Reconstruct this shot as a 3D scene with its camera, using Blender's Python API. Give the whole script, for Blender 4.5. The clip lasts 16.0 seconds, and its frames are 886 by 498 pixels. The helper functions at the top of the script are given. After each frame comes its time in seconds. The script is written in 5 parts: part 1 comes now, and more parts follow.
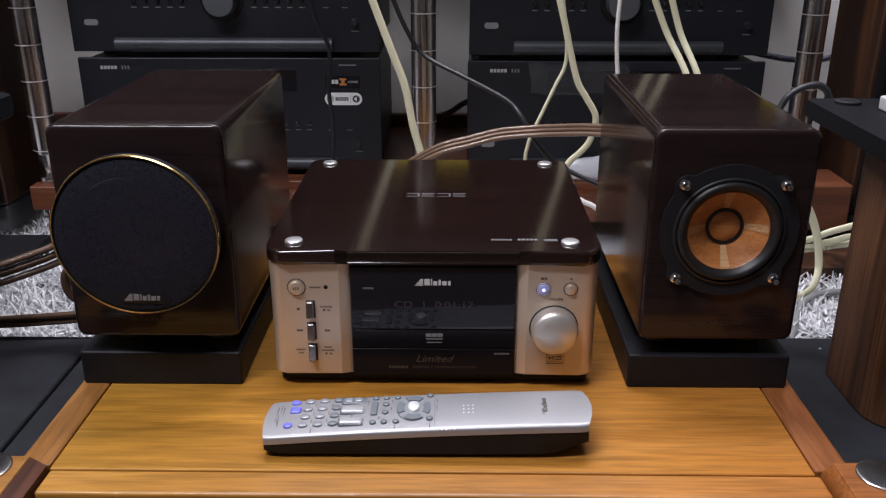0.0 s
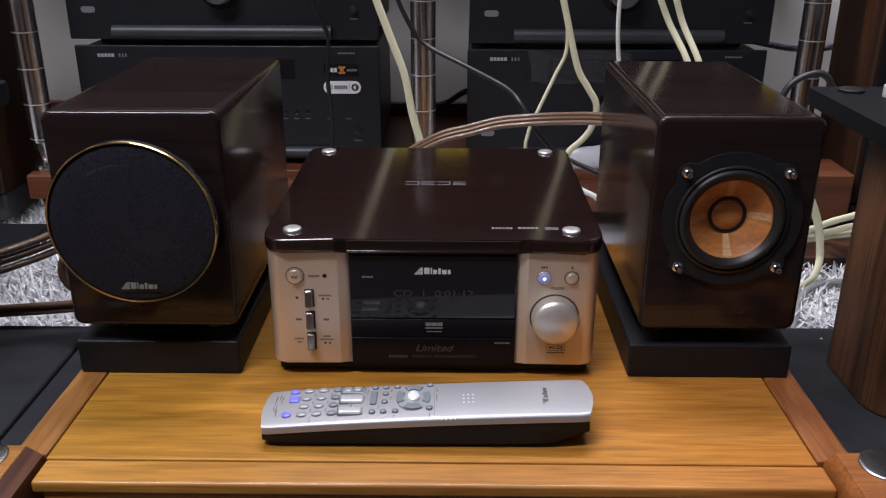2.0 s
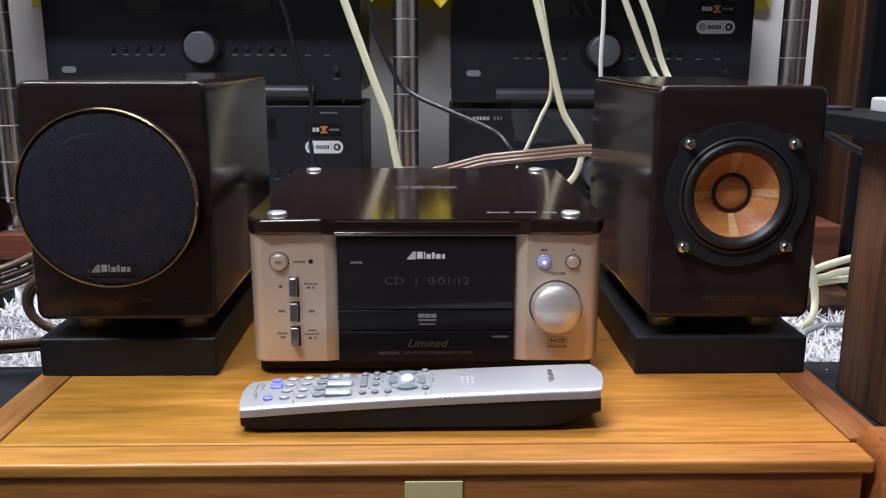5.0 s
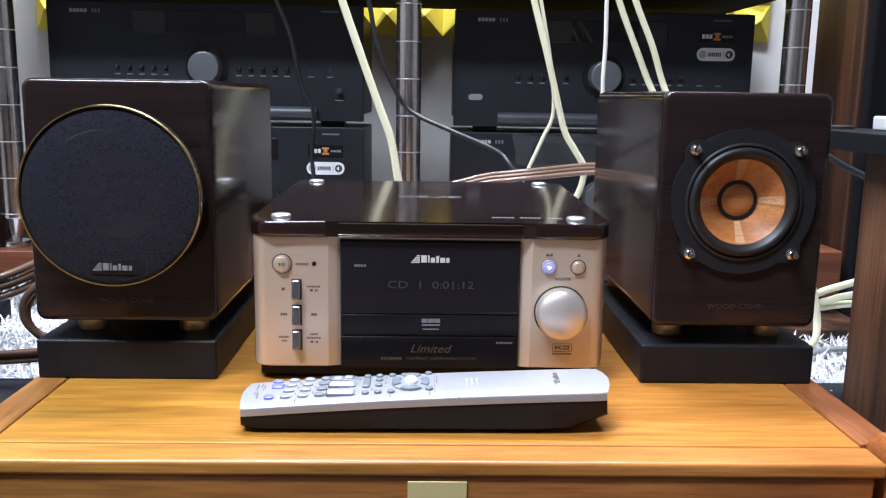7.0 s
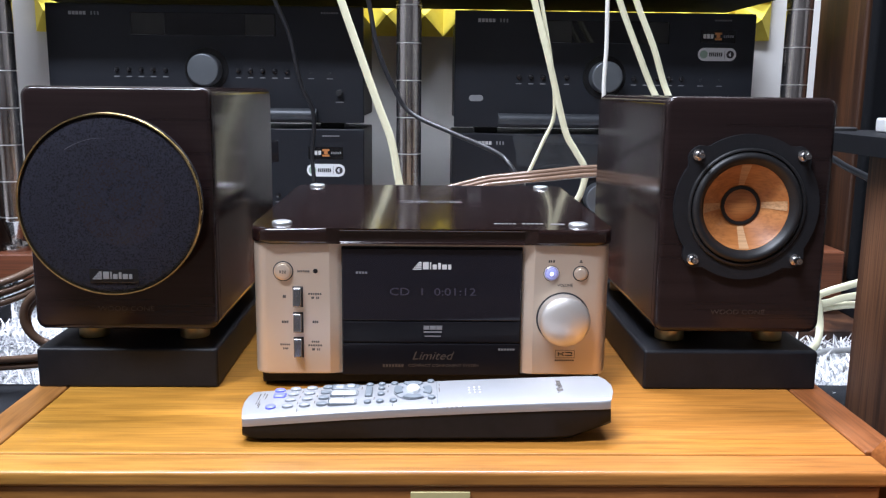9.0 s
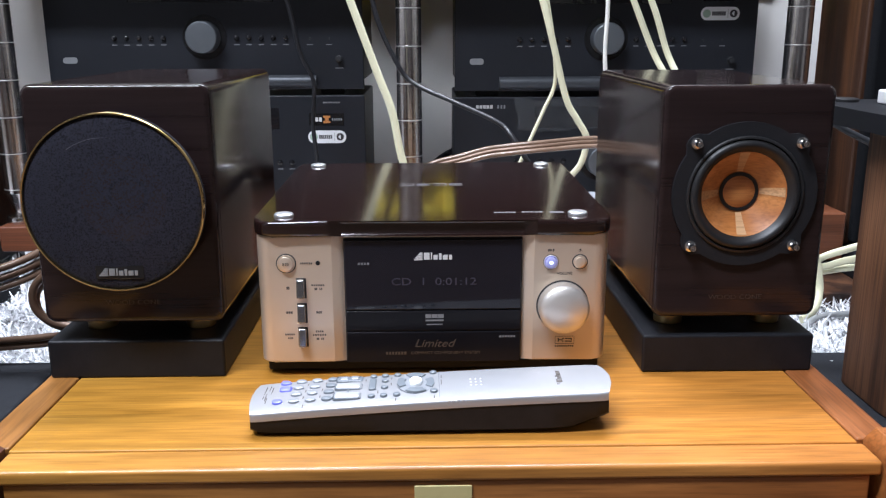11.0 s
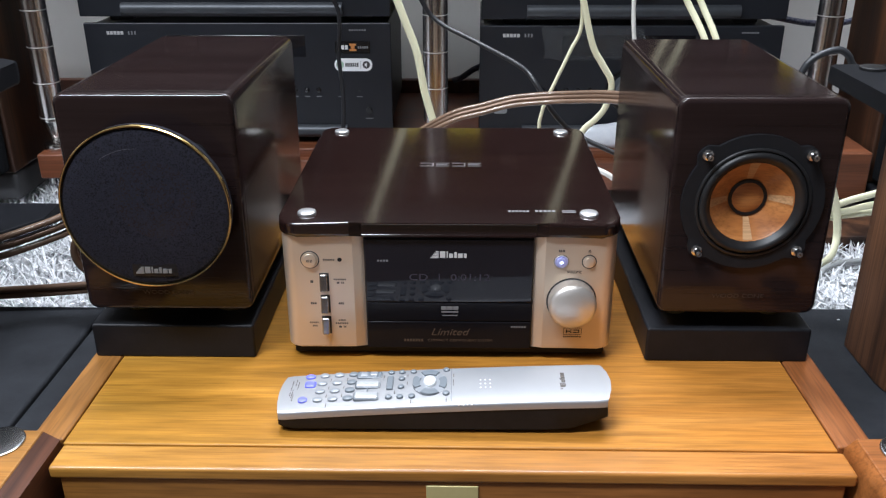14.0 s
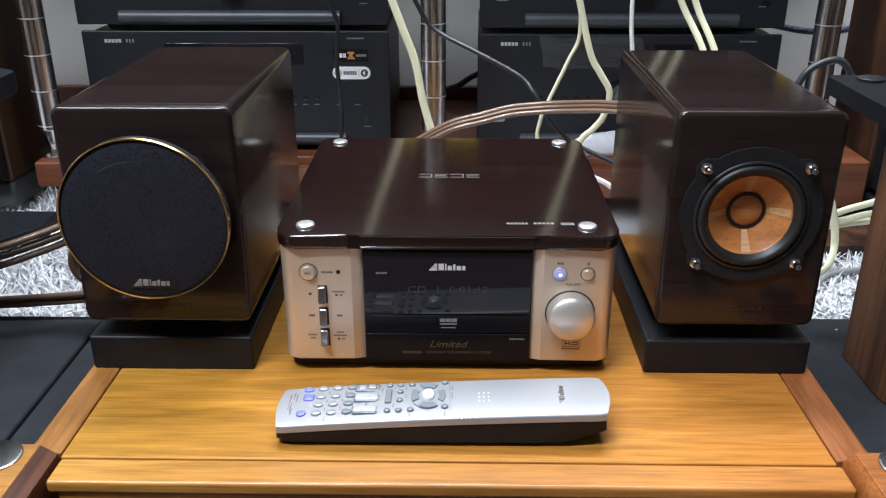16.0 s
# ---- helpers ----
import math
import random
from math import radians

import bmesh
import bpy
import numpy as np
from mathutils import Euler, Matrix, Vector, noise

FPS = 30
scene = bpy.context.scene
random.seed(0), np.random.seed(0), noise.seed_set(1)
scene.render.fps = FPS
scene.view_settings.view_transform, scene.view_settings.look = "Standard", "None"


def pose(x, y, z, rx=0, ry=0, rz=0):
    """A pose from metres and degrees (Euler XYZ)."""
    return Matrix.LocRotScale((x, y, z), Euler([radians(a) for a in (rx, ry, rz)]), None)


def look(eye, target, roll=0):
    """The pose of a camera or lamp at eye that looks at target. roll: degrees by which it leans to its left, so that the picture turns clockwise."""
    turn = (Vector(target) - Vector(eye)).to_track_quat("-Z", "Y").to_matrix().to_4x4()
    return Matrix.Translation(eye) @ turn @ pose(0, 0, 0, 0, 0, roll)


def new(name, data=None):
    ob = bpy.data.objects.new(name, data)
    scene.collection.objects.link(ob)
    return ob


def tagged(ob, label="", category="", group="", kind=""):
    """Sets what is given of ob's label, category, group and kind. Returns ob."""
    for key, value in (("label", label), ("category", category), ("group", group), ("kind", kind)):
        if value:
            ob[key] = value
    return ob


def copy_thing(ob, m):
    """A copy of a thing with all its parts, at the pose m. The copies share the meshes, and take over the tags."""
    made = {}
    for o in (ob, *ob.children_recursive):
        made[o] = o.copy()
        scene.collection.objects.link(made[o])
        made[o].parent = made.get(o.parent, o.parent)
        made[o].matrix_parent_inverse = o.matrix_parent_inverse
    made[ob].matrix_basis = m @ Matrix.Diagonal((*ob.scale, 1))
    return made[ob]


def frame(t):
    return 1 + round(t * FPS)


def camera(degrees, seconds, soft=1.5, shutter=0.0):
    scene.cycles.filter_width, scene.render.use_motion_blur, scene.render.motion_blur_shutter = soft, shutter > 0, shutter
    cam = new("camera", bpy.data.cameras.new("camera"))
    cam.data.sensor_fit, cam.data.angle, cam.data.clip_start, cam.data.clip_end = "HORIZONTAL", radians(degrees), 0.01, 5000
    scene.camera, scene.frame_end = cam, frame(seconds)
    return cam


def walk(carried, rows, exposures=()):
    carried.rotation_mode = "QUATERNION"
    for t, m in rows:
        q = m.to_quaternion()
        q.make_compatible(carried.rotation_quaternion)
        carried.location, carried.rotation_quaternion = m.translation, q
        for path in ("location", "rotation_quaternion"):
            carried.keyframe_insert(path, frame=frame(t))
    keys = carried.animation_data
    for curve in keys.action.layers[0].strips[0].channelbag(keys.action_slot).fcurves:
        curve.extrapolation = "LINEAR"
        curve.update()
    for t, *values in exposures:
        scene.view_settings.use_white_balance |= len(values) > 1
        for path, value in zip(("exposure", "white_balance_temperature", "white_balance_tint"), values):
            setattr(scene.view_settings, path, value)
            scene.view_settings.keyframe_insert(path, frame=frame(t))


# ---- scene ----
cam = camera(54.3, 16.0, 1.25)
PATH = [
    (0, (0.0180, -0.6220, 0.4640), (-0.0080, 1.2410, -0.2610), 0.0),
    (0.5, (0.0180, -0.6230, 0.4630), (-0.0070, 1.2410, -0.2630), 0.0),
    (1, (0.0180, -0.6200, 0.4590), (-0.0060, 1.2410, -0.2740), 0.1),
    (1.5, (0.0170, -0.6190, 0.4590), (-0.0070, 1.2380, -0.2830), 0.1),
    (2, (0.0170, -0.6170, 0.4600), (-0.0060, 1.2390, -0.2850), 0.1),
    (2.5, (0.0180, -0.6170, 0.4620), (-0.0070, 1.2390, -0.2810), 0.1),
    (3, (0.0170, -0.6190, 0.4590), (-0.0030, 1.2410, -0.2750), 0.2),
    (3.5, (0.0100, -0.6210, 0.4320), (-0.0030, 1.2520, -0.2690), 0.3),
    (4, (0.0070, -0.6190, 0.3980), (0.0170, 1.2800, -0.2280), 0.8),
    (4.2, (0.0060, -0.6170, 0.3850), (0.0310, 1.2940, -0.2040), 0.9),
    (6.3, (-0.0010, -0.6170, 0.3040), (0.0320, 1.3560, -0.0170), -0.4),
    (6.5, (0.0000, -0.6180, 0.3080), (0.0370, 1.3530, -0.0250), -0.1),
    (7, (-0.0040, -0.6180, 0.3120), (0.0420, 1.3500, -0.0410), 0.9),
    (7.5, (-0.0060, -0.6140, 0.3140), (0.0400, 1.3530, -0.0450), 1.1),
    (8, (-0.0050, -0.6150, 0.3150), (0.0380, 1.3520, -0.0440), 0.8),
    (8.5, (-0.0050, -0.6140, 0.3160), (0.0390, 1.3530, -0.0430), 0.7),
    (11, (-0.0020, -0.6130, 0.3550), (0.0320, 1.3250, -0.1380), -0.2),
    (11.5, (0.0020, -0.6090, 0.3770), (0.0170, 1.2980, -0.2250), -0.9),
    (12, (0.0060, -0.6110, 0.4150), (0.0020, 1.2680, -0.2700), -0.3),
    (12.5, (0.0050, -0.6080, 0.4460), (-0.0220, 1.2440, -0.3070), 0.2),
    (13, (0.0090, -0.6050, 0.4520), (-0.0360, 1.2260, -0.3510), 0.0),
    (13.5, (0.0080, -0.6070, 0.4600), (-0.0390, 1.2220, -0.3480), -0.1),
    (14, (0.0110, -0.6080, 0.4640), (-0.0310, 1.2250, -0.3360), -0.2),
    (14.5, (0.0110, -0.6060, 0.4640), (-0.0260, 1.2270, -0.3340), -0.2),
    (15, (0.0100, -0.6040, 0.4680), (-0.0270, 1.2300, -0.3300), -0.1),
    (15.5, (0.0100, -0.6040, 0.4700), (-0.0250, 1.2310, -0.3230), -0.1),
    (16, (0.0100, -0.6050, 0.4700), (-0.0260, 1.2310, -0.3220), -0.1),
]
walk(cam, [(t, look(eye, target, roll)) for t, eye, target, roll in PATH],
     [(0.0, -0.21, 6350, 20), (4.0, -0.10, 6350, 19), (4.8, 0.34, 6150, 16), (6.3, 0.52, 5850, 14), (7.0, 0.97, 5750, 14), (7.5, 1.12, 5750, 14), (8.0, 0.93, 5750, 14), (8.7, 0.92, 5750, 14), (11.0, 0.82, 5850, 13), (12.2, 0.64, 6000, 10), (13.0, 0.48, 6000, 10), (13.6, 0.52, 6000, 10), (16.0, 0.54, 6000, 10)])

# ---- light ----
world = bpy.data.worlds.new("room_world")
world.use_nodes = True
world.node_tree.nodes["Background"].inputs[0].default_value = (0.9, 0.95, 1.0, 1)
world.node_tree.nodes["Background"].inputs[1].default_value = 0.02
scene.world = world


def area_lamp(name, at, target, sx, sy, watts, color):
    d = bpy.data.lights.new(name, "AREA")
    d.shape, d.size, d.size_y, d.energy, d.color = "RECTANGLE", sx, sy, watts, color
    ob = new(name, d)
    ob.matrix_world = look(at, target)
    return ob


area_lamp("ceiling_light_a", (-0.85, -0.85, 2.25), (-0.85, -0.85, 0), 1.2, 0.30, 60, (0.96, 0.98, 1.0))
area_lamp("ceiling_light_b", (0.00, 0.60, 2.30), (0.00, 0.60, 0), 1.3, 0.30, 49, (0.96, 0.98, 1.0))


# ---- materials ----
def mat(name, color, rough=0.5, metal=0.0, color2=None, scale=40.0, stretch=(1, 1, 1), mix=0.6, bump=0.0, bump_scale=300.0,
        coat=0.0, rough_var=0.0, emit=0.0, alpha=1.0, spec=0.5, trans=0.0, aniso=0.0, island=0.0):
    m = bpy.data.materials.new(name)
    m.use_nodes = True
    nt = m.node_tree
    b = nt.nodes["Principled BSDF"]
    b.inputs["Base Color"].default_value = (*color, 1)
    b.inputs["Roughness"].default_value = rough
    b.inputs["Metallic"].default_value = metal
    b.inputs["Coat Weight"].default_value = coat
    b.inputs["Coat Roughness"].default_value = 0.06
    b.inputs["Specular IOR Level"].default_value = spec
    b.inputs["Transmission Weight"].default_value = trans
    b.inputs["Anisotropic"].default_value = aniso
    b.inputs["Alpha"].default_value = alpha
    if emit:
        b.inputs["Emission Color"].default_value = (*color, 1)
        b.inputs["Emission Strength"].default_value = emit
    tc = nt.nodes.new("ShaderNodeTexCoord")
    mp = nt.nodes.new("ShaderNodeMapping")
    mp.inputs["Scale"].default_value = stretch
    nt.links.new(tc.outputs["Object"], mp.inputs["Vector"])
    if color2:
        n = nt.nodes.new("ShaderNodeTexNoise")
        n.inputs["Scale"].default_value, n.inputs["Detail"].default_value = scale, 6
        n.inputs["Roughness"].default_value = 0.65
        nt.links.new(mp.outputs[0], n.inputs["Vector"])
        r = nt.nodes.new("ShaderNodeValToRGB")
        r.color_ramp.elements[0].position, r.color_ramp.elements[1].position = 0.5 - mix / 2, 0.5 + mix / 2
        r.color_ramp.elements[0].color, r.color_ramp.elements[1].color = (*color, 1), (*color2, 1)
        nt.links.new(n.outputs["Fac"], r.inputs[0])
        nt.links.new(r.outputs[0], b.inputs["Base Color"])
        if island:
            g = nt.nodes.new("ShaderNodeNewGeometry")
            hs = nt.nodes.new("ShaderNodeHueSaturation")
            mr = nt.nodes.new("ShaderNodeMapRange")
            mr.inputs["To Min"].default_value, mr.inputs["To Max"].default_value = 1 - island, 1 + island
            nt.links.new(g.outputs["Random Per Island"], mr.inputs["Value"])
            nt.links.new(mr.outputs[0], hs.inputs["Value"])
            nt.links.new(r.outputs[0], hs.inputs["Color"])
            nt.links.new(hs.outputs[0], b.inputs["Base Color"])
    if rough_var:
        n2 = nt.nodes.new("ShaderNodeTexNoise")
        n2.inputs["Scale"].default_value, n2.inputs["Detail"].default_value = 22.0, 5
        nt.links.new(tc.outputs["Object"], n2.inputs["Vector"])
        mr2 = nt.nodes.new("ShaderNodeMapRange")
        mr2.inputs["To Min"].default_value, mr2.inputs["To Max"].default_value = max(rough - rough_var, 0.02), rough + rough_var
        nt.links.new(n2.outputs["Fac"], mr2.inputs["Value"])
        nt.links.new(mr2.outputs[0], b.inputs["Roughness"])
    if bump:
        n3 = nt.nodes.new("ShaderNodeTexNoise")
        n3.inputs["Scale"].default_value, n3.inputs["Detail"].default_value = bump_scale, 4
        nt.links.new(mp.outputs[0], n3.inputs["Vector"])
        bp = nt.nodes.new("ShaderNodeBump")
        bp.inputs["Strength"].default_value, bp.inputs["Distance"].default_value = bump, 0.001
        nt.links.new(n3.outputs["Fac"], bp.inputs["Height"])
        nt.links.new(bp.outputs[0], b.inputs["Normal"])
    return m


def wood(name, dark, mid, light, axis="X", scale=1.0, rough=0.35, coat=0.0, fine=0.5, bump=0.12, contrast=0.22, spread=1.0, drift=0.0, spec=0.5):
    """Long-grained wood: broad bands, fine pores and a slow colour drift, stretched along one axis."""
    m = bpy.data.materials.new(name)
    m.use_nodes = True
    nt = m.node_tree
    b = nt.nodes["Principled BSDF"]
    b.inputs["Specular IOR Level"].default_value = spec
    b.inputs["Coat Weight"].default_value, b.inputs["Coat Roughness"].default_value = coat, 0.09
    tc = nt.nodes.new("ShaderNodeTexCoord")

    def grain(across, along, detail, distort):
        mp = nt.nodes.new("ShaderNodeMapping")
        s = [across * scale] * 3
        s["XYZ".index(axis)] = along * scale
        mp.inputs["Scale"].default_value = s
        nt.links.new(tc.outputs["Object"], mp.inputs["Vector"])
        n = nt.nodes.new("ShaderNodeTexNoise")
        n.inputs["Scale"].default_value, n.inputs["Detail"].default_value, n.inputs["Distortion"].default_value = 1.0, detail, distort
        nt.links.new(mp.outputs[0], n.inputs["Vector"])
        return n
    broad, pores = grain(60 if not drift else 36, 3.0 if not drift else 4.0, 5, 0.6 if not drift else 1.4), grain(520 if not drift else 780, 12 if not drift else 34, 3, 0.1)
    r = nt.nodes.new("ShaderNodeValToRGB")
    e = r.color_ramp.elements
    e[0].position, e[1].position = 0.5 - contrast, 0.5 + contrast
    e[0].color, e[1].color = (*dark, 1), (*light, 1)
    k = e.new(0.5)
    k.color = (*mid, 1)
    nt.links.new(broad.outputs["Fac"], r.inputs[0])
    mx = nt.nodes.new("ShaderNodeMix")
    mx.data_type, mx.blend_type = "RGBA", "MULTIPLY"
    pr = nt.nodes.new("ShaderNodeValToRGB")
    pr.color_ramp.elements[0].position, pr.color_ramp.elements[1].position = 0.36, 0.56
    pr.color_ramp.elements[0].color, pr.color_ramp.elements[1].color = (0.45, 0.40, 0.36, 1), (1, 1, 1, 1)
    nt.links.new(pores.outputs["Fac"], pr.inputs[0])
    mx.inputs[0].default_value = fine
    nt.links.new(r.outputs[0], mx.inputs[6])
    nt.links.new(pr.outputs[0], mx.inputs[7])
    nt.links.new(mx.outputs[2], b.inputs["Base Color"])
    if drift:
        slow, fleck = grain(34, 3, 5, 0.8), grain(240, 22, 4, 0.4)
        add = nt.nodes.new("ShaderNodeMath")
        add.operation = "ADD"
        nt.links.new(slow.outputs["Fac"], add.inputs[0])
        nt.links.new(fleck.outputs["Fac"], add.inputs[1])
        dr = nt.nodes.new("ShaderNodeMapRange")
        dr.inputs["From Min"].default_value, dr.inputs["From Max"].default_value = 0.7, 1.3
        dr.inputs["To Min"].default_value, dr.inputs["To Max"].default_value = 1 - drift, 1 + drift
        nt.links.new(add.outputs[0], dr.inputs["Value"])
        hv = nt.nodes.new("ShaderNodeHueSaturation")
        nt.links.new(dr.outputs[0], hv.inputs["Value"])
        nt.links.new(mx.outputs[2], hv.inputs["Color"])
        # hue shifts evenly along X: yellower at -X, redder at +X
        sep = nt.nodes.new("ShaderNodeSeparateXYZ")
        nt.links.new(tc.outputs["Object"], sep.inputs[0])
        hue_along_x = nt.nodes.new("ShaderNodeMapRange")
        hue_along_x.inputs["From Min"].default_value, hue_along_x.inputs["From Max"].default_value = -0.28, 0.28
        hue_along_x.inputs["To Min"].default_value, hue_along_x.inputs["To Max"].default_value = 0.512, 0.495
        nt.links.new(sep.outputs["X"], hue_along_x.inputs["Value"])
        nt.links.new(hue_along_x.outputs[0], hv.inputs["Hue"])
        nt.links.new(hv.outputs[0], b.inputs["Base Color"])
    mr = nt.nodes.new("ShaderNodeMapRange")
    mr.inputs["To Min"].default_value, mr.inputs["To Max"].default_value = rough - 0.08 * spread, rough + 0.12 * spread
    nt.links.new(broad.outputs["Fac"], mr.inputs["Value"])
    nt.links.new(mr.outputs[0], b.inputs["Roughness"])
    bp = nt.nodes.new("ShaderNodeBump")
    bp.inputs["Strength"].default_value, bp.inputs["Distance"].default_value = bump, 0.0006
    nt.links.new(pores.outputs["Fac"], bp.inputs["Height"])
    nt.links.new(bp.outputs[0], b.inputs["Normal"])
    return m


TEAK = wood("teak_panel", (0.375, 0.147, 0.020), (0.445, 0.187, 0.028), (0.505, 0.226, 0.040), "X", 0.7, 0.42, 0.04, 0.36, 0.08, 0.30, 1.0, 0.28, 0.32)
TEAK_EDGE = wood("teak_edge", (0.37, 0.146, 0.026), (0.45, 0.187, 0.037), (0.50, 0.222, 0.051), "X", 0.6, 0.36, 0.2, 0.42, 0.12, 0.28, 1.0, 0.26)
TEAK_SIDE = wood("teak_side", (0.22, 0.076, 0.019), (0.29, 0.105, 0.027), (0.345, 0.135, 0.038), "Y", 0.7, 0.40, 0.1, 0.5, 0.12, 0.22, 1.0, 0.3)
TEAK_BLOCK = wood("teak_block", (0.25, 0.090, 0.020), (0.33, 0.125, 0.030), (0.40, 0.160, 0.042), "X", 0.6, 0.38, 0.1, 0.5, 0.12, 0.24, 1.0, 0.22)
DARK_WOOD_AND_SHADE = wood("dark_wood_and_shade", (0.055, 0.018, 0.008), (0.085, 0.028, 0.012), (0.12, 0.04, 0.017), "Y", 1.0, 0.45, 0.1)
RACK_WOOD = wood("rack_wood", (0.11, 0.034, 0.015), (0.16, 0.052, 0.022), (0.22, 0.075, 0.032), "X", 1.0, 0.38, 0.1)
WALNUT = wood("walnut_veneer", (0.040, 0.0165, 0.0080), (0.155, 0.068, 0.031), (0.25, 0.115, 0.055), "Z", 0.8, 0.45, 0.0, 0.85, 0.3, 0.20)
ROSEWOOD = wood("rosewood_cabinet", (0.014, 0.006, 0.004), (0.045, 0.019, 0.009), (0.115, 0.047, 0.019), "Z", 0.6, 0.45, 0.0, 0.6, 0.2, 0.22)
LACQUER = wood("dark_lacquered_wood", (0.0125, 0.0074, 0.0072), (0.0180, 0.0110, 0.0108), (0.0260, 0.0165, 0.0160), "X", 0.8, 0.13, 0.30, 0.3, 0.012, 0.40, 0.25, 0.0, 0.24)
LID_LACQUER = wood("lid_lacquered_wood", (0.0100, 0.0046, 0.0040), (0.0138, 0.0063, 0.0055), (0.0185, 0.0085, 0.0073), "X", 0.8, 0.14, 0.5, 0.2, 0.012, 0.45, 0.2)
CONE = wood("birch_cone", (0.34, 0.115, 0.025), (0.45, 0.17, 0.042), (0.56, 0.24, 0.07), "X", 1.2, 0.42, 0.35, 0.4, 0.1)
CONE_STRIP = wood("pale_cone_strip", (0.48, 0.26, 0.11), (0.56, 0.33, 0.16), (0.62, 0.39, 0.2), "X", 1.5, 0.5, 0.1)
BASE_BLACK = mat("black_painted_wood", (0.0065, 0.007, 0.009), 0.45, spec=0.26, color2=(0.0125, 0.0128, 0.0155), scale=60, bump=0.15, bump_scale=500, rough_var=0.06)
RUBBER = mat("black_rubber", (0.009, 0.009, 0.010), 0.45, color2=(0.014, 0.014, 0.015), scale=80, rough_var=0.08)
FLANGE = mat("matt_black_gasket", (0.008, 0.0085, 0.0105), 0.6, spec=0.28, color2=(0.013, 0.0135, 0.016), scale=120, bump=0.2, bump_scale=900)
CHAMPAGNE = mat("champagne_aluminium", (0.69, 0.57, 0.45), 0.38, 0.62, color2=(0.73, 0.605, 0.48), scale=8, bump=0.05, bump_scale=1500, rough_var=0.03)
KNOB = mat("satin_silver_knob", (0.80, 0.755, 0.71), 0.42, 0.8, color2=(0.82, 0.78, 0.73), scale=20, rough_var=0.03)
GLOSS_BLACK = mat("gloss_black_acrylic", (0.0075, 0.0078, 0.012), 0.045, spec=0.45, color2=(0.0125, 0.012, 0.0175), scale=6, rough_var=0.015)
TRAY_BLACK = mat("black_plastic_tray", (0.005, 0.005, 0.007), 0.20, spec=0.15, color2=(0.012, 0.011, 0.013), scale=9, rough_var=0.04)
DARK_PLASTIC = mat("dark_plastic", (0.006, 0.006, 0.007), 0.5, spec=0.2, color2=(0.016, 0.015, 0.016), scale=90, rough_var=0.08)
CHROME = mat("chrome", (0.70, 0.70, 0.70), 0.15, 1.0, color2=(0.70, 0.70, 0.71), scale=50, rough_var=0.05)
STUD = mat("turned_bright_stud", (0.86, 0.86, 0.86), 0.30, 0.85, color2=(0.78, 0.78, 0.79), scale=120)
STEEL = mat("brushed_steel_tube", (0.58, 0.555, 0.54), 0.22, 1.0, color2=(0.68, 0.655, 0.64), scale=30, stretch=(1, 1, 14), rough_var=0.06)
RING_STEEL = mat("bright_ring", (0.92, 0.91, 0.89), 0.30, 0.8)
SPUN = mat("spun_steel", (0.34, 0.34, 0.35), 0.26, 1.0, color2=(0.46, 0.46, 0.47), scale=60, rough_var=0.08)
BRASS = mat("brass_foot", (0.72, 0.56, 0.28), 0.32, 1.0, color2=(0.46, 0.32, 0.12), scale=60, rough_var=0.08)
GOLD = mat("gold_trim", (0.86, 0.66, 0.30), 0.14, 1.0, color2=(0.78, 0.57, 0.24), scale=30, rough_var=0.05)
PLATE = mat("pale_brass_label", (0.68, 0.61, 0.28), 0.42, 0.4, color2=(0.74, 0.66, 0.33), scale=70, rough_var=0.08)
SILVER = mat("silver_plastic", (0.365, 0.368, 0.384), 0.42, 0.5, color2=(0.40, 0.403, 0.418), scale=14, rough_var=0.04)
KEY_SILVER = mat("silver_key", (0.31, 0.325, 0.35), 0.38, 0.3)
KEY_DOME = mat("pale_dome_key", (0.80, 0.82, 0.84), 0.22, 0.2)
PALE_KEY = mat("pale_wide_key", (0.47, 0.485, 0.50), 0.32, 0.3)
KEY_GREY = mat("grey_key", (0.16, 0.18, 0.20), 0.35)
KEY_BLUE = mat("blue_key", (0.17, 0.18, 0.74), 0.35)
SEAM = mat("cloth_crease", (0.085, 0.085, 0.10), 0.7)
INK = mat("dark_print", (0.035, 0.032, 0.034), 0.6)
INK_GREY = mat("grey_print", (0.10, 0.085, 0.075), 0.6)
PALE_PRINT = mat("pale_print", (0.62, 0.61, 0.60), 0.45)
MID_PRINT = mat("mid_print", (0.42, 0.42, 0.42), 0.45)
DIM_PRINT = mat("dim_print", (0.20, 0.20, 0.21), 0.45)
FAINT_PRINT = mat("faint_print", (0.032, 0.022, 0.018), 0.45)
BRONZE_PRINT = mat("bronze_print", (0.105, 0.082, 0.066), 0.4, 0.4)
VFD = mat("display_segments", (0.040, 0.034, 0.050), 0.5, emit=0.02)
LED = mat("blue_led", (0.42, 0.50, 1.0), 0.3, emit=4.0)
# the LED's halo is put into the silver key's colour and faint glow
LED_HALO = mat("key_in_led_halo", (0.36, 0.37, 0.66), 0.30, emit=0.12)
CABINET_GREY = mat("powder_coated_black", (0.0100, 0.0116, 0.0155), 0.40, spec=0.42, color2=(0.0135, 0.0152, 0.0200), scale=12, bump=0.12, bump_scale=1600, rough_var=0.04)
CASE_BLACK = mat("receiver_case", (0.013, 0.014, 0.016), 0.48, color2=(0.019, 0.020, 0.022), scale=15, bump=0.1, bump_scale=1200)
KNOB_GREY = mat("grey_metal_dial", (0.15, 0.165, 0.18), 0.34, 0.6, color2=(0.18, 0.195, 0.21), scale=20)
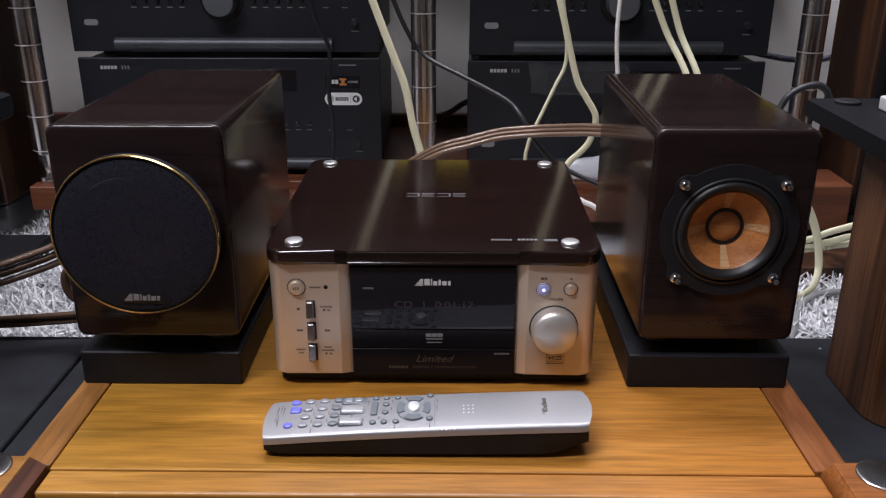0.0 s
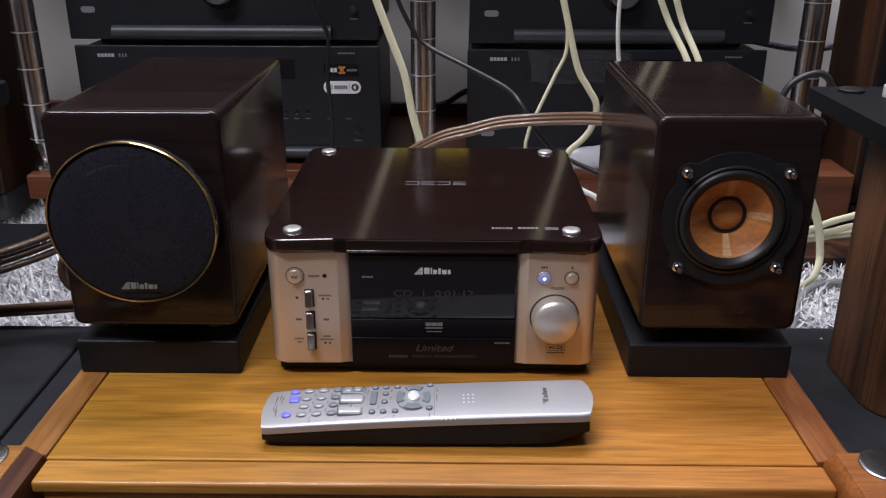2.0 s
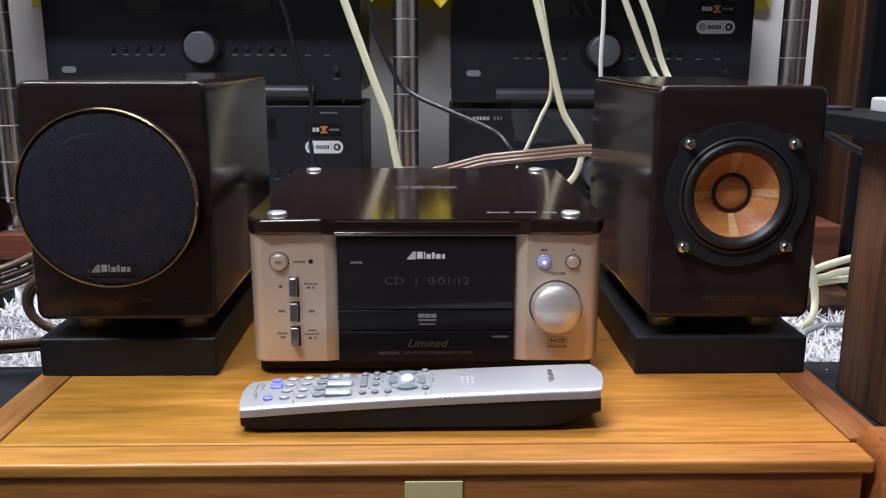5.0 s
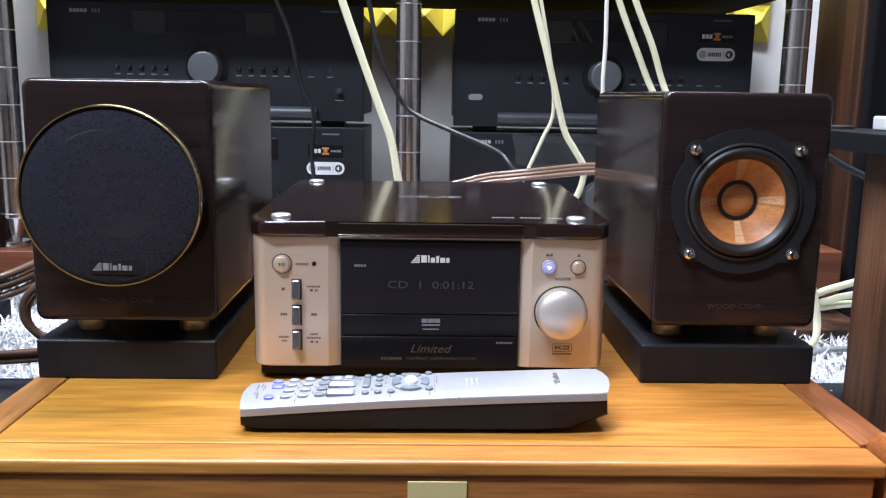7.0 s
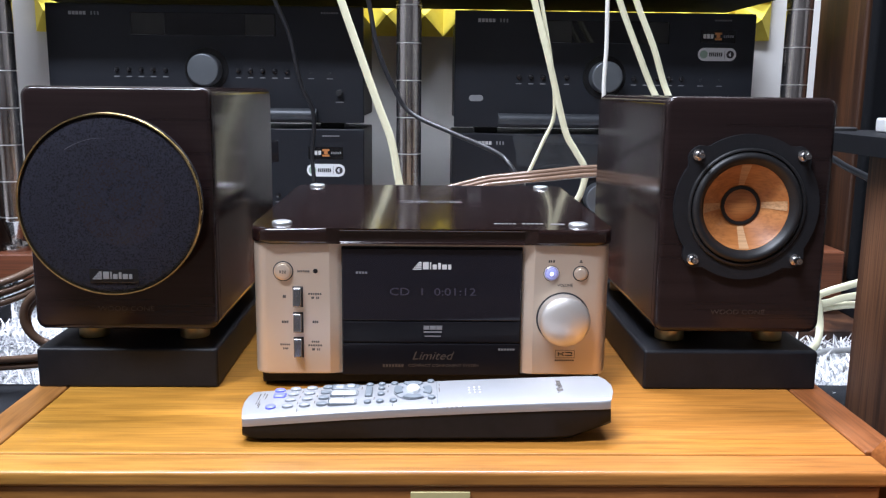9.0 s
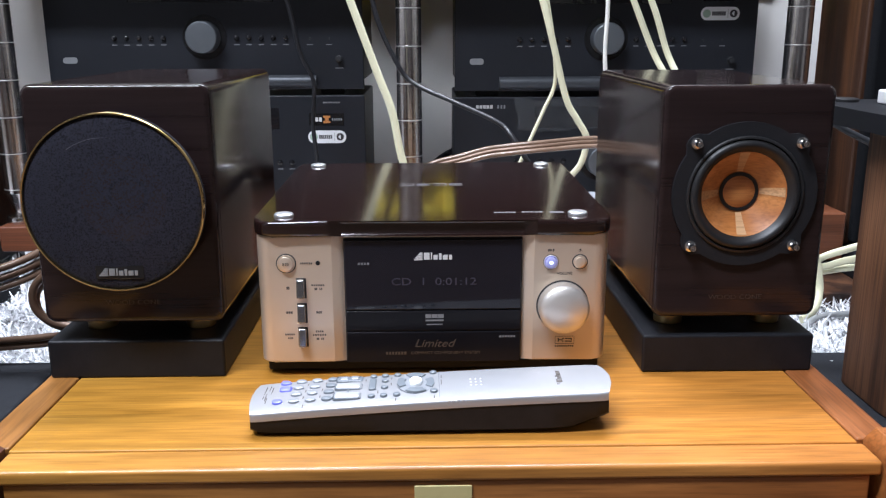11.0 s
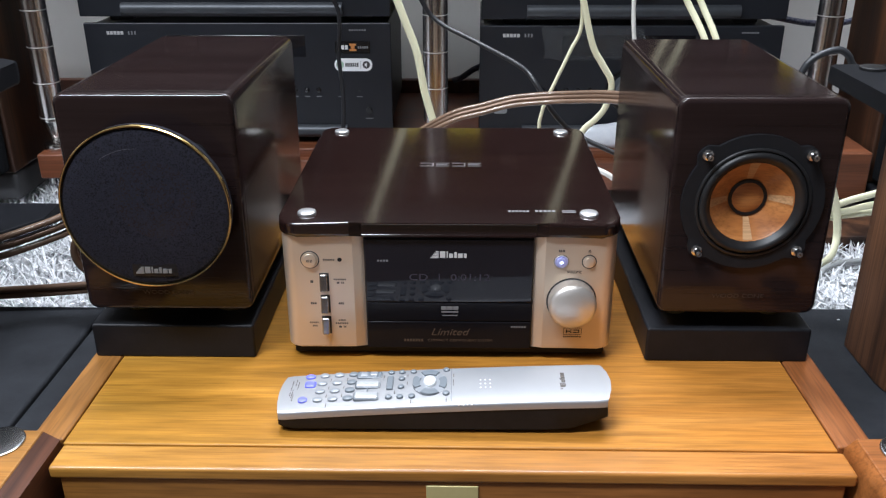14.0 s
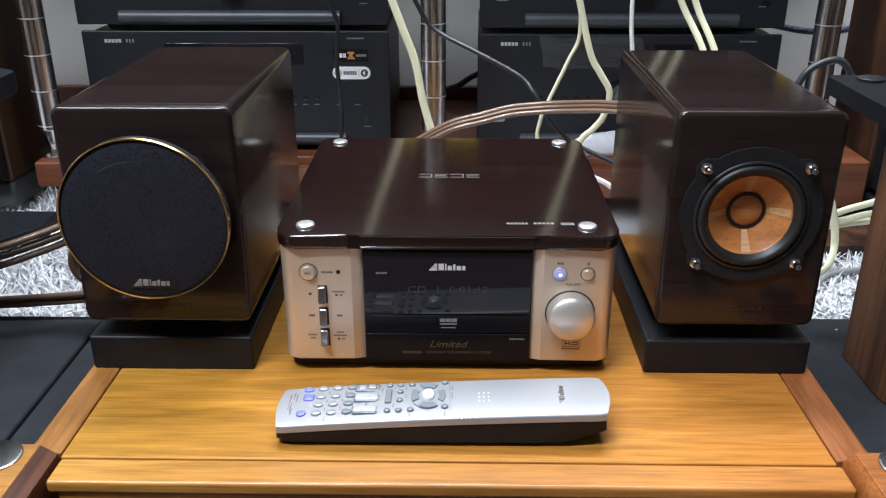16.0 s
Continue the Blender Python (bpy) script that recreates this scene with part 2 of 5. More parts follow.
BAR_METAL = mat("dark_satin_bar", (0.045, 0.05, 0.058), 0.45, 0.45, color2=(0.075, 0.08, 0.088), scale=20)
WINDOW_BLACK = mat("receiver_window", (0.008, 0.008, 0.010), 0.05)
STICKER_WHITE = mat("white_sticker", (0.78, 0.79, 0.80), 0.4)
STICKER_BLACK = mat("black_sticker", (0.010, 0.010, 0.011), 0.25)
STICKER_ORANGE = mat("orange_mark", (0.50, 0.20, 0.06), 0.35)
STICKER_GREEN = mat("green_mark", (0.34, 0.46, 0.36), 0.4)
FILM = mat("clear_film", (0.26, 0.27, 0.28), 0.10, alpha=0.14, bump=0.9, bump_scale=60)
PATCH_GREY = mat("grey_display_patch", (0.020, 0.020, 0.019), 0.22, color2=(0.032, 0.032, 0.029), scale=25)
BUTTON_BLACK = mat("glossy_black_button", (0.012, 0.012, 0.014), 0.14, spec=0.7)
BADGE_GREY = mat("satin_grey_badge", (0.30, 0.31, 0.32), 0.35, 0.4)
CORD_GREY = mat("grey_cord", (0.30, 0.31, 0.31), 0.45)
DARK_WALL = mat("unseen_side_wall", (0.19, 0.18, 0.175), 0.8, color2=(0.23, 0.22, 0.21), scale=6, bump=0.2, bump_scale=160)
DARK_SOUTH = mat("unseen_dark_wall", (0.050, 0.046, 0.044), 0.85, color2=(0.085, 0.078, 0.074), scale=7, bump=0.3, bump_scale=90)
WALL = mat("painted_wall", (0.70, 0.685, 0.655), 0.75, color2=(0.76, 0.745, 0.715), scale=5, bump=0.2, bump_scale=160)
CEILING = mat("ceiling_board", (0.40, 0.38, 0.36), 0.8, color2=(0.46, 0.44, 0.42), scale=4)
FOAM = mat("yellow_acoustic_foam", (0.82, 0.66, 0.055), 0.85, color2=(0.88, 0.74, 0.09), scale=60, bump=0.4, bump_scale=700)
MAT_BLACK = mat("black_felt_board", (0.010, 0.0113, 0.0145), 0.78, spec=0.28, color2=(0.026, 0.0285, 0.0345), scale=16, mix=0.4, bump=0.35, bump_scale=900)
SLAB_BLACK = mat("black_stand_top", (0.0045, 0.005, 0.0068), 0.6, spec=0.16, color2=(0.009, 0.0095, 0.012), scale=35, bump=0.2, bump_scale=700)
DUSTY_BLACK = mat("dusty_black_slab", (0.020, 0.0205, 0.023), 0.6, color2=(0.060, 0.060, 0.064), scale=22, bump=0.3, bump_scale=700, rough_var=0.08)
GRILLE = mat("black_grille_cloth", (0.004, 0.004, 0.0075), 0.85, spec=0.25, color2=(0.024, 0.024, 0.038), scale=800, mix=0.36, alpha=0.93, bump=0.6, bump_scale=1500)
SPK_CLOTH = mat("tower_grille_cloth", (0.0025, 0.003, 0.004), 0.9, spec=0.15, color2=(0.005, 0.0055, 0.007), scale=500, bump=0.4, bump_scale=1500)
SHAG = mat("shag_strands", (0.68, 0.69, 0.71), 0.26, color2=(0.88, 0.89, 0.91), scale=60, island=0.35)
RUG_BASE = mat("rug_backing", (0.40, 0.40, 0.415), 0.9, color2=(0.54, 0.54, 0.56), scale=90)
FLOOR = wood("floor_boards", (0.040, 0.024, 0.014), (0.060, 0.036, 0.021), (0.085, 0.052, 0.03), "X", 0.3, 0.45)
CREAM = mat("cream_cable", (0.76, 0.74, 0.50), 0.40, color2=(0.82, 0.80, 0.57), scale=40)
WHITE_CABLE = mat("white_cable", (0.83, 0.82, 0.76), 0.42)
BLACK_CABLE = mat("black_cable", (0.012, 0.012, 0.014), 0.38)
HOSE = mat("grey_black_hose", (0.030, 0.032, 0.036), 0.40)
BROWN_CABLE = mat("brown_clear_cable", (0.135, 0.085, 0.058), 0.24, color2=(0.20, 0.13, 0.088), scale=60, coat=0.4)
COPPER = mat("copper_core", (0.14, 0.085, 0.055), 0.35, 0.3)
BRAID = mat("braided_cable", (0.015, 0.017, 0.05), 0.5, color2=(0.10, 0.10, 0.13), scale=260, mix=0.1)
SHELF_GLASS = mat("black_lacquered_shelf", (0.006, 0.006, 0.007), 0.85, spec=0.06, color2=(0.010, 0.010, 0.011), scale=30)
BAG = mat("pale_plastic_bag", (0.62, 0.66, 0.72), 0.22, color2=(0.78, 0.80, 0.84), scale=60, bump=0.3, bump_scale=120)
PALE_PLASTIC = mat("pale_plastic", (0.60, 0.60, 0.60), 0.35)


# ---- mesh helpers ----
def rbox(x0, x1, y0, y1, z0, z1, r=0.0, seg=2, only=None):
    """A box between two corners, its edges rounded by r (only: 'z' for the upright edges alone)."""
    bm = bmesh.new()
    bmesh.ops.create_cube(bm, size=1)
    bmesh.ops.scale(bm, verts=bm.verts, vec=(x1 - x0, y1 - y0, z1 - z0))
    bmesh.ops.translate(bm, verts=bm.verts, vec=((x0 + x1) / 2, (y0 + y1) / 2, (z0 + z1) / 2))
    if r:
        es = list(bm.edges)
        if only:
            i = "xyz".index(only)
            es = [e for e in es if abs((e.verts[0].co - e.verts[1].co)[i]) > 1e-6]
        bmesh.ops.bevel(bm, geom=es, offset=r, segments=seg, affect="EDGES", profile=0.5)
    return bm


def lathe(profile, seg=48, axis="y", at=(0, 0, 0)):
    """Turn (radius, along) pairs about an axis through at. Ends with radius 0 close the form."""
    bm = bmesh.new()
    rings = []
    for r, h in profile:
        if r < 1e-7:
            rings.append([bm.verts.new((0, 0, h))])
        else:
            rings.append([bm.verts.new((r * math.cos(2 * math.pi * i / seg), r * math.sin(2 * math.pi * i / seg), h)) for i in range(seg)])
    for a, b in zip(rings, rings[1:]):
        for i in range(seg):
            j = (i + 1) % seg
            vs = [a[i % len(a)], a[j % len(a)], b[j % len(b)], b[i % len(b)]]
            vs = [v for k, v in enumerate(vs) if v not in vs[:k]]
            if len(vs) > 2:
                bm.faces.new(vs)
    if axis == "y":
        bmesh.ops.rotate(bm, verts=bm.verts, matrix=Matrix.Rotation(radians(90), 3, "X"))
    elif axis == "x":
        bmesh.ops.rotate(bm, verts=bm.verts, matrix=Matrix.Rotation(radians(90), 3, "Y"))
    bmesh.ops.translate(bm, verts=bm.verts, vec=at)
    bmesh.ops.recalc_face_normals(bm, faces=bm.faces)
    return bm


def prism(outline, h0, h1, r=0.0, seg=2):
    """An (x, y) outline raised from h0 to h1, top and bottom rims rounded by r."""
    bm = bmesh.new()
    lo = [bm.verts.new((x, y, h0)) for x, y in outline]
    hi = [bm.verts.new((x, y, h1)) for x, y in outline]
    bm.faces.new(lo[::-1]), bm.faces.new(hi)
    n = len(outline)
    for i in range(n):
        bm.faces.new((lo[i], lo[(i + 1) % n], hi[(i + 1) % n], hi[i]))
    if r:
        es = [e for e in bm.edges if abs(e.verts[0].co.z - e.verts[1].co.z) < 1e-7]
        bmesh.ops.bevel(bm, geom=es, offset=r, segments=seg, affect="EDGES", profile=0.5)
    bmesh.ops.recalc_face_normals(bm, faces=bm.faces)
    return bm


def ring_prism(outer, radius, h0, h1):
    """A flat ring: any outline outside, a circle of as many points inside."""
    bm = bmesh.new()
    n = len(outer)
    hole = [(radius * math.cos(2 * math.pi * i / n), radius * math.sin(2 * math.pi * i / n)) for i in range(n)]
    loops = [[bm.verts.new((x, y, h)) for x, y in pts] for pts, h in ((outer, h0), (outer, h1), (hole, h1), (hole, h0))]
    for a, b in zip(loops, loops[1:] + loops[:1]):
        for i in range(n):
            bm.faces.new((a[i], a[(i + 1) % n], b[(i + 1) % n], b[i]))
    bmesh.ops.recalc_face_normals(bm, faces=bm.faces)
    return bm


def rounded_rect(x0, x1, y0, y1, r, n=6):
    pts = []
    for cx, cy, a in ((x1 - r, y1 - r, 0), (x0 + r, y1 - r, 90), (x0 + r, y0 + r, 180), (x1 - r, y0 + r, 270)):
        pts += [(cx + r * math.cos(radians(a + 90 * k / n)), cy + r * math.sin(radians(a + 90 * k / n))) for k in range(n + 1)]
    return pts


def smooth_line(pts, n=8):
    """A Catmull-Rom line through the points."""
    p = [Vector(q) for q in pts]
    p = [2 * p[0] - p[1]] + p + [2 * p[-1] - p[-2]]
    out = []
    for i in range(1, len(p) - 2):
        for k in range(n):
            t = k / n
            out.append(0.5 * (2 * p[i] + (p[i + 1] - p[i - 1]) * t + (2 * p[i - 1] - 5 * p[i] + 4 * p[i + 1] - p[i + 2]) * t * t
                              + (3 * p[i] - p[i - 1] - 3 * p[i + 1] + p[i + 2]) * t ** 3))
    return out + [p[-2]]


def sweep(pts, w, h=None, side=(0, 0, 1), seg=10, n=8):
    """A cable of oval section (w across, h along the side vector) through the points."""
    h = h or w
    line = smooth_line(pts, n)
    bm = bmesh.new()
    rings = []
    for i, p in enumerate(line):
        t = (line[min(i + 1, len(line) - 1)] - line[max(i - 1, 0)]).normalized()
        u = t.cross(Vector(side))
        u = u.normalized() if u.length > 1e-4 else t.orthogonal().normalized()
        v = u.cross(t).normalized()
        rings.append([bm.verts.new(p + u * (w / 2 * math.cos(2 * math.pi * k / seg)) + v * (h / 2 * math.sin(2 * math.pi * k / seg))) for k in range(seg)])
    for a, b in zip(rings, rings[1:]):
        for k in range(seg):
            bm.faces.new((a[k], a[(k + 1) % seg], b[(k + 1) % seg], b[k]))
    bm.faces.new(rings[0][::-1]), bm.faces.new(rings[-1])
    bmesh.ops.recalc_face_normals(bm, faces=bm.faces)
    return bm


def join(*bms):
    out = bmesh.new()
    for b in bms:
        me = bpy.data.meshes.new("tmp")
        b.to_mesh(me)
        b.free()
        out.from_mesh(me)
        bpy.data.meshes.remove(me)
    return out


def part(name, bm, material, parent=None, label="", m=None, angle=50):
    """Links a bmesh as one mesh object, under a thing or a part."""
    if m is not None:
        bmesh.ops.transform(bm, matrix=m, verts=bm.verts)
    me = bpy.data.meshes.new(name)
    bm.to_mesh(me)
    bm.free()
    me.materials.append(material)
    me.polygons.foreach_set("use_smooth", [True] * len(me.polygons))
    me.set_sharp_from_angle(angle=radians(angle))
    ob = new(name, me)
    wn = ob.modifiers.new("weighted_normal", "WEIGHTED_NORMAL")
    wn.keep_sharp = True
    if parent:
        ob.parent = parent
    if label:
        ob["label"] = label
    return ob


def thing(name, at, label, category, group="", turn=0.0):
    ob = new(name)
    ob.empty_display_size = 0.02
    ob.matrix_world = pose(*at, 0, 0, turn)
    return tagged(ob, label, category, group)


def structure(name, bm, material, label, category):
    return tagged(part(name, bm, material), label, category, kind="structure")


FACING = pose(0, 0, 0, 90, 0, 0)          # lettering that stands upright and faces the front


def letters(name, text, size, material, parent, m, width=None, label="", depth=0.00015, shear=0.0):
    """Lettering in the built-in font, centred, as a thin mesh; m places it; width fits its length."""
    cu = bpy.data.curves.new(name, "FONT")
    cu.body, cu.size, cu.align_x, cu.align_y, cu.extrude, cu.shear, cu.resolution_u = text, size, "CENTER", "CENTER", depth, shear, 3
    tmp = new("tmp_text", cu)
    bpy.context.view_layer.update()
    me = bpy.data.meshes.new_from_object(tmp.evaluated_get(bpy.context.evaluated_depsgraph_get()))
    bpy.data.objects.remove(tmp)
    bpy.data.curves.remove(cu)
    me.name = name
    me.materials.clear()
    me.materials.append(material)
    if width:
        xs = [v.co.x for v in me.vertices]
        me.transform(Matrix.Diagonal((width / (max(xs) - min(xs)), 1, 1, 1)))
    me.transform(m)
    ob = new(name, me)
    ob.parent = parent
    if label:
        ob["label"] = label
    return ob


def bars(name, rects, material, parent, m, depth=0.0002, label=""):
    """Plain flat bars (x0, x1, y0, y1) as one thin print."""
    bm = join(*[rbox(a, b, c, d, 0, depth) for a, b, c, d in rects])
    return part(name, bm, material, parent, label, m)


def print_row(x0, x1, y, h, n, gap=0.3):
    w = (x1 - x0) / n
    return [(x0 + i * w, x0 + (i + 1 - gap) * w, y - h / 2, y + h / 2) for i in range(n)]


def emblem(x0, x1, y, h):
    """A maker's mark as plain shapes: a stepped slanting sign and six blocks of uneven height."""
    u = x1 - x0
    sign = [(x0 + (0.01 + 0.035 * k) * u, x0 + 0.225 * u, y + (-0.50 + 0.20 * k) * h, y + (-0.36 + 0.20 * k) * h) for k in range(5)]
    blocks = ((0.255, 0.395, 0.42), (0.425, 0.460, 0.42), (0.490, 0.595, 0.14), (0.625, 0.690, 0.34), (0.720, 0.840, 0.14), (0.870, 0.945, 0.14))
    return sign + [(x0 + p * u, x0 + q * u, y - 0.44 * h, y + top * h) for p, q, top in blocks]


# ---- room ----
# floor is out of view; its tone is lowered to weaken front reflections
structure("floor", rbox(-1.9, 1.9, -2.4, 1.2, -0.06, -0.02), FLOOR, "brown wooden floor boards under the rug", "floor")
structure("wall_north", rbox(-1.9, 1.9, 1.05, 1.15, -0.02, 2.42), WALL, "white painted wall behind the rack", "wall")
# three walls out of view, coloured dark so glossy faces reflect little
structure("wall_south", rbox(-1.9, 1.9, -2.5, -2.4, -0.02, 2.42), DARK_SOUTH, "unseen south wall, coloured dark to dim reflections", "wall")
structure("wall_west", rbox(-2.0, -1.9, -2.4, 1.05, -0.02, 2.42), DARK_WALL, "unseen side wall, coloured dark brown to dim reflections", "wall")
structure("wall_east", rbox(1.9, 2.0, -2.4, 1.05, -0.02, 2.42), DARK_WALL, "unseen side wall, coloured dark brown to dim reflections", "wall")
structure("ceiling", rbox(-2.0, 2.0, -2.5, 1.15, 2.42, 2.50), CEILING, "pale ceiling board", "ceiling")

# ---- rug ----
def rug():
    base = thing("shag_rug", (0, 0, -0.02), "grey-white shaggy rug with glossy long pile", "rug")
    part("backing", rbox(-1.3, 1.3, -0.11, 1.0, 0, 0.012, 0.004), RUG_BASE, base)
    rng = np.random.default_rng(4)
    verts, faces = [], []
    fields = ((-0.95, -0.24, 0.266, 0.72, 12000), (0.24, 0.62, 0.279, 0.468, 5200), (-0.24, 0.24, 0.25, 0.60, 800), (-0.2975, -0.2925, -0.10, 0.04, 90))
    for x0, x1, y0, y1, n in fields:
        for _ in range(n):
            x, y = rng.uniform(x0, x1), rng.uniform(y0, y1)
            a, tilt = rng.uniform(0, 2 * math.pi), rng.uniform(0.25, 1.25)
            ln, w = rng.uniform(0.020, 0.046), rng.uniform(0.0005, 0.0015)
            d = np.array([math.cos(a), math.sin(a), 0])
            s = np.array([-d[1], d[0], 0]) * w
            s = s + np.array([0, 0, rng.uniform(-0.6, 0.6) * w])
            p = np.array([x, y, 0.008])
            k = len(verts)
            for j in range(4):
                f = j / 3
                c = p + d * (ln * f * math.sin(tilt) * (0.6 + 0.4 * f)) + np.array([0, 0, ln * math.cos(tilt) * (f - 0.35 * f * f)])
                t = 1.0 if j < 3 else 0.35
                verts.append(tuple(c - s * t)), verts.append(tuple(c + s * t))
            faces += [(k + 2 * j, k + 2 * j + 1, k + 2 * j + 3, k + 2 * j + 2) for j in range(3)]
    me = bpy.data.meshes.new("pile")
    me.from_pydata(verts, [], faces)
    me.materials.append(SHAG)
    me.polygons.foreach_set("use_smooth", [True] * len(me.polygons))
    ob = new("shag_pile", me)
    ob.matrix_world = pose(0, 0, -0.02)
    tagged(ob, "loose shiny grey-white strands standing on the rug", "rug pile", kind="stuff")


rug()


# ---- floor boards beside the platform ----
def floor_plate(x0, x1, y0, y1, z0, z1, label, r=0.004):
    ob = tagged(part("floor_plate", rbox(x0, x1, y0, y1, z0, z1, r, 2), MAT_BLACK), label, "base plate")
    return ob


floor_plate(-0.80, -0.3905, -0.50, 0.256, -0.0195, 0.014, "black felt-covered board lying on the rug beside the platform")
floor_plate(-0.3880, -0.296, -0.50, 0.250, -0.0195, 0.0128, "narrow black felt-covered board against the platform side")
floor_plate(0.299, 0.95, -0.50, 0.268, -0.0195, 0.012, "black felt-covered board carrying the wooden stand leg")
bars("lint_speck", [(0.424, 0.4265, 0.238, 0.2395)], STICKER_WHITE, None, pose(0, 0, 0.0125))
tagged(bpy.data.objects["lint_speck"], "tiny white speck lying on the black board", "speck")


# ---- front platform ----
def platform():
    p = thing("wooden_platform", (0.003, 0, 0), "low teak equipment platform with panelled top", "platform")
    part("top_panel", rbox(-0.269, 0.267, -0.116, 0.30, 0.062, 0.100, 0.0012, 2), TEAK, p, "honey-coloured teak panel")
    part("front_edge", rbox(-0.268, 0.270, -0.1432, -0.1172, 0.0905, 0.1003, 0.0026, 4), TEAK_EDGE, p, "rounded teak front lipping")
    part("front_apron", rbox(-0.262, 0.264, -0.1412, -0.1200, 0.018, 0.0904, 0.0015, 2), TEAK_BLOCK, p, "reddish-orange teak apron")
    for s in (-1, 1):
        x0, x1 = sorted((s * 0.2690 - 0.001, s * 0.2940))
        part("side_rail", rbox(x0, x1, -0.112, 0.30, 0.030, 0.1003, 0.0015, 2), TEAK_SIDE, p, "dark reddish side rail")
        for y0, y1 in ((-0.195, -0.113), (0.301, 0.375)):
            bev = 0.0105 if s < 0 else 0.0065
            xi = 0.2715 + bev
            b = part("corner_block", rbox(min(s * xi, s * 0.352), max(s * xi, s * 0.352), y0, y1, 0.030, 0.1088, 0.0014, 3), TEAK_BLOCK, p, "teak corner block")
            bm = rbox(min(s * 0.2715, s * (xi - 0.0002)), max(s * 0.2715, s * (xi - 0.0002)), y0, y1 - 0.001, 0.030, 0.1080, 0.0)
            for v in bm.verts:
                if abs(v.co.x - s * 0.2715) < 1e-6 and v.co.z > 0.1:
                    v.co.z = 0.1012
            # left bevel gets dark wood to paint in its shade; right stays teak
            part("bevel_strip", bm, DARK_WOOD_AND_SHADE if s < 0 else TEAK_BLOCK, b, "inner bevel strip coloured dark for shade" if s < 0 else "")
            yc = (y0 + y1) / 2 + (0.029 if y0 < 0 else 0)
            part("cap_disc", lathe([(0, 0.1108), (0.004, 0.1109), (0.0166, 0.1107), (0.0178, 0.1100), (0.0180, 0.1082)], 48, "z", (s * 0.3065, yc - 0.004, 0)),
                 SPUN, b, "turned steel cap disc")
    part("maker_plate", rbox(-0.0145, 0.0205, -0.1424, -0.1411, 0.062, 0.0875, 0.0004, 1), PLATE, p, "pale brass maker's plate")
    return p


platform()


# ---- speaker isolation blocks ----
def isolation_block(x0, x1, group="isolation blocks"):
    b = tagged(part("isolation_block", rbox(x0, x1, 0.001, 0.250, 0.100, 0.1300, 0.0022, 3), BASE_BLACK),
               "black painted wooden block under a loudspeaker", "speaker base", group)
    return b


isolation_block(-0.288, -0.156)
isolation_block(0.160, 0.2905)


# ---- bookshelf loudspeakers ----
def screw(parent, x, z, y, turn):
    s = part("screw", lathe([(0.0, -0.0005), (0.0040, -0.0005), (0.0043, 0.0006), (0.0041, 0.0014), (0.0027, 0.0018), (0.0024, 0.0022), (0.0024, 0.0088),
                             (0.0021, 0.0093), (0.0013, 0.0093), (0.0012, 0.0068), (0.0, 0.0066)], 20, "y", (x, y, z)), CHROME, parent, "chrome screw post")
    return s


def driver(p, zc):
    n = 64
    lobes = []
    for i in range(n * 2):
        a = 2 * math.pi * i / (n * 2)
        r = 0.0525
        d = min(abs((math.degrees(a) % 90) - 45), 45)
        if d < 9:
            r += 0.0058 * math.sqrt(max(0, 1 - (d / 9) ** 2))
        lobes.append((r * math.cos(a), r * math.sin(a)))
    turn = Matrix.Translation((0, 0, zc)) @ FACING
    part("gasket", ring_prism(lobes, 0.0425, -0.001, 0.0030), FLANGE, p, "matt black lobed gasket", turn)
    part("frame_ring", lathe([(0.0428, 0.0028), (0.0428, 0.0038), (0.0420, 0.0046), (0.0408, 0.0046), (0.0402, 0.0036), (0.0400, 0.0020)], 64, "y", (0, 0, zc)), RUBBER, p)
    part("surround", lathe([(0.0402, 0.0024), (0.0394, 0.0046), (0.0378, 0.0061), (0.0358, 0.0062), (0.0340, 0.0048), (0.0324, 0.0026), (0.0310, 0.0008)], 64, "y", (0, 0, zc)), RUBBER, p, "black rubber roll surround")
    cone = part("cone", lathe([(0.0312, 0.0014), (0.0306, 0.0002), (0.0230, -0.0052), (0.0150, -0.0102), (0.0142, -0.0104), (0.0, -0.0104)], 64, "y", (0, 0, zc)), CONE, p, "amber lacquered wooden cone")
    for k in range(4):
        a = radians(90 * k + 2)
        w0, w1, segs = 0.0042, 0.0072, 8
        bm = bmesh.new()
        rows = []
        for j in range(segs + 1):
            q = j / segs
            r = 0.0152 + q * (0.0305 - 0.0152)
            y = np.interp(r, (0.0150, 0.0230, 0.0310), (-0.0102, -0.0052, 0.0004)) + 0.00035
            w = w0 + (w1 - w0) * q
            rows.append([bm.verts.new((r * math.cos(a + s * w / r * 0.5), -y, zc + r * math.sin(a + s * w / r * 0.5))) for s in (-1, -0.33, 0.33, 1)])
        for ra, rb in zip(rows, rows[1:]):
            for j in range(3):
                bm.faces.new((ra[j], ra[j + 1], rb[j + 1], rb[j]))
        bmesh.ops.recalc_face_normals(bm, faces=bm.faces)
        part("cone_strip", bm, CONE_STRIP, cone, "pale inlaid wooden strip")
    part("cap_ring", lathe([(0.0145, -0.0106), (0.0144, -0.0095), (0.0132, -0.0092), (0.0119, -0.0095), (0.0117, -0.0106)], 48, "y", (0, 0, zc)), RUBBER, cone, "black ring round the cap")
    part("dust_cap", lathe([(0.0119, -0.0097), (0.0110, -0.0092), (0.0075, -0.0082), (0.0040, -0.0076), (0, -0.0074)], 40, "y", (0, 0, zc)), CONE, cone, "wooden dust cap")


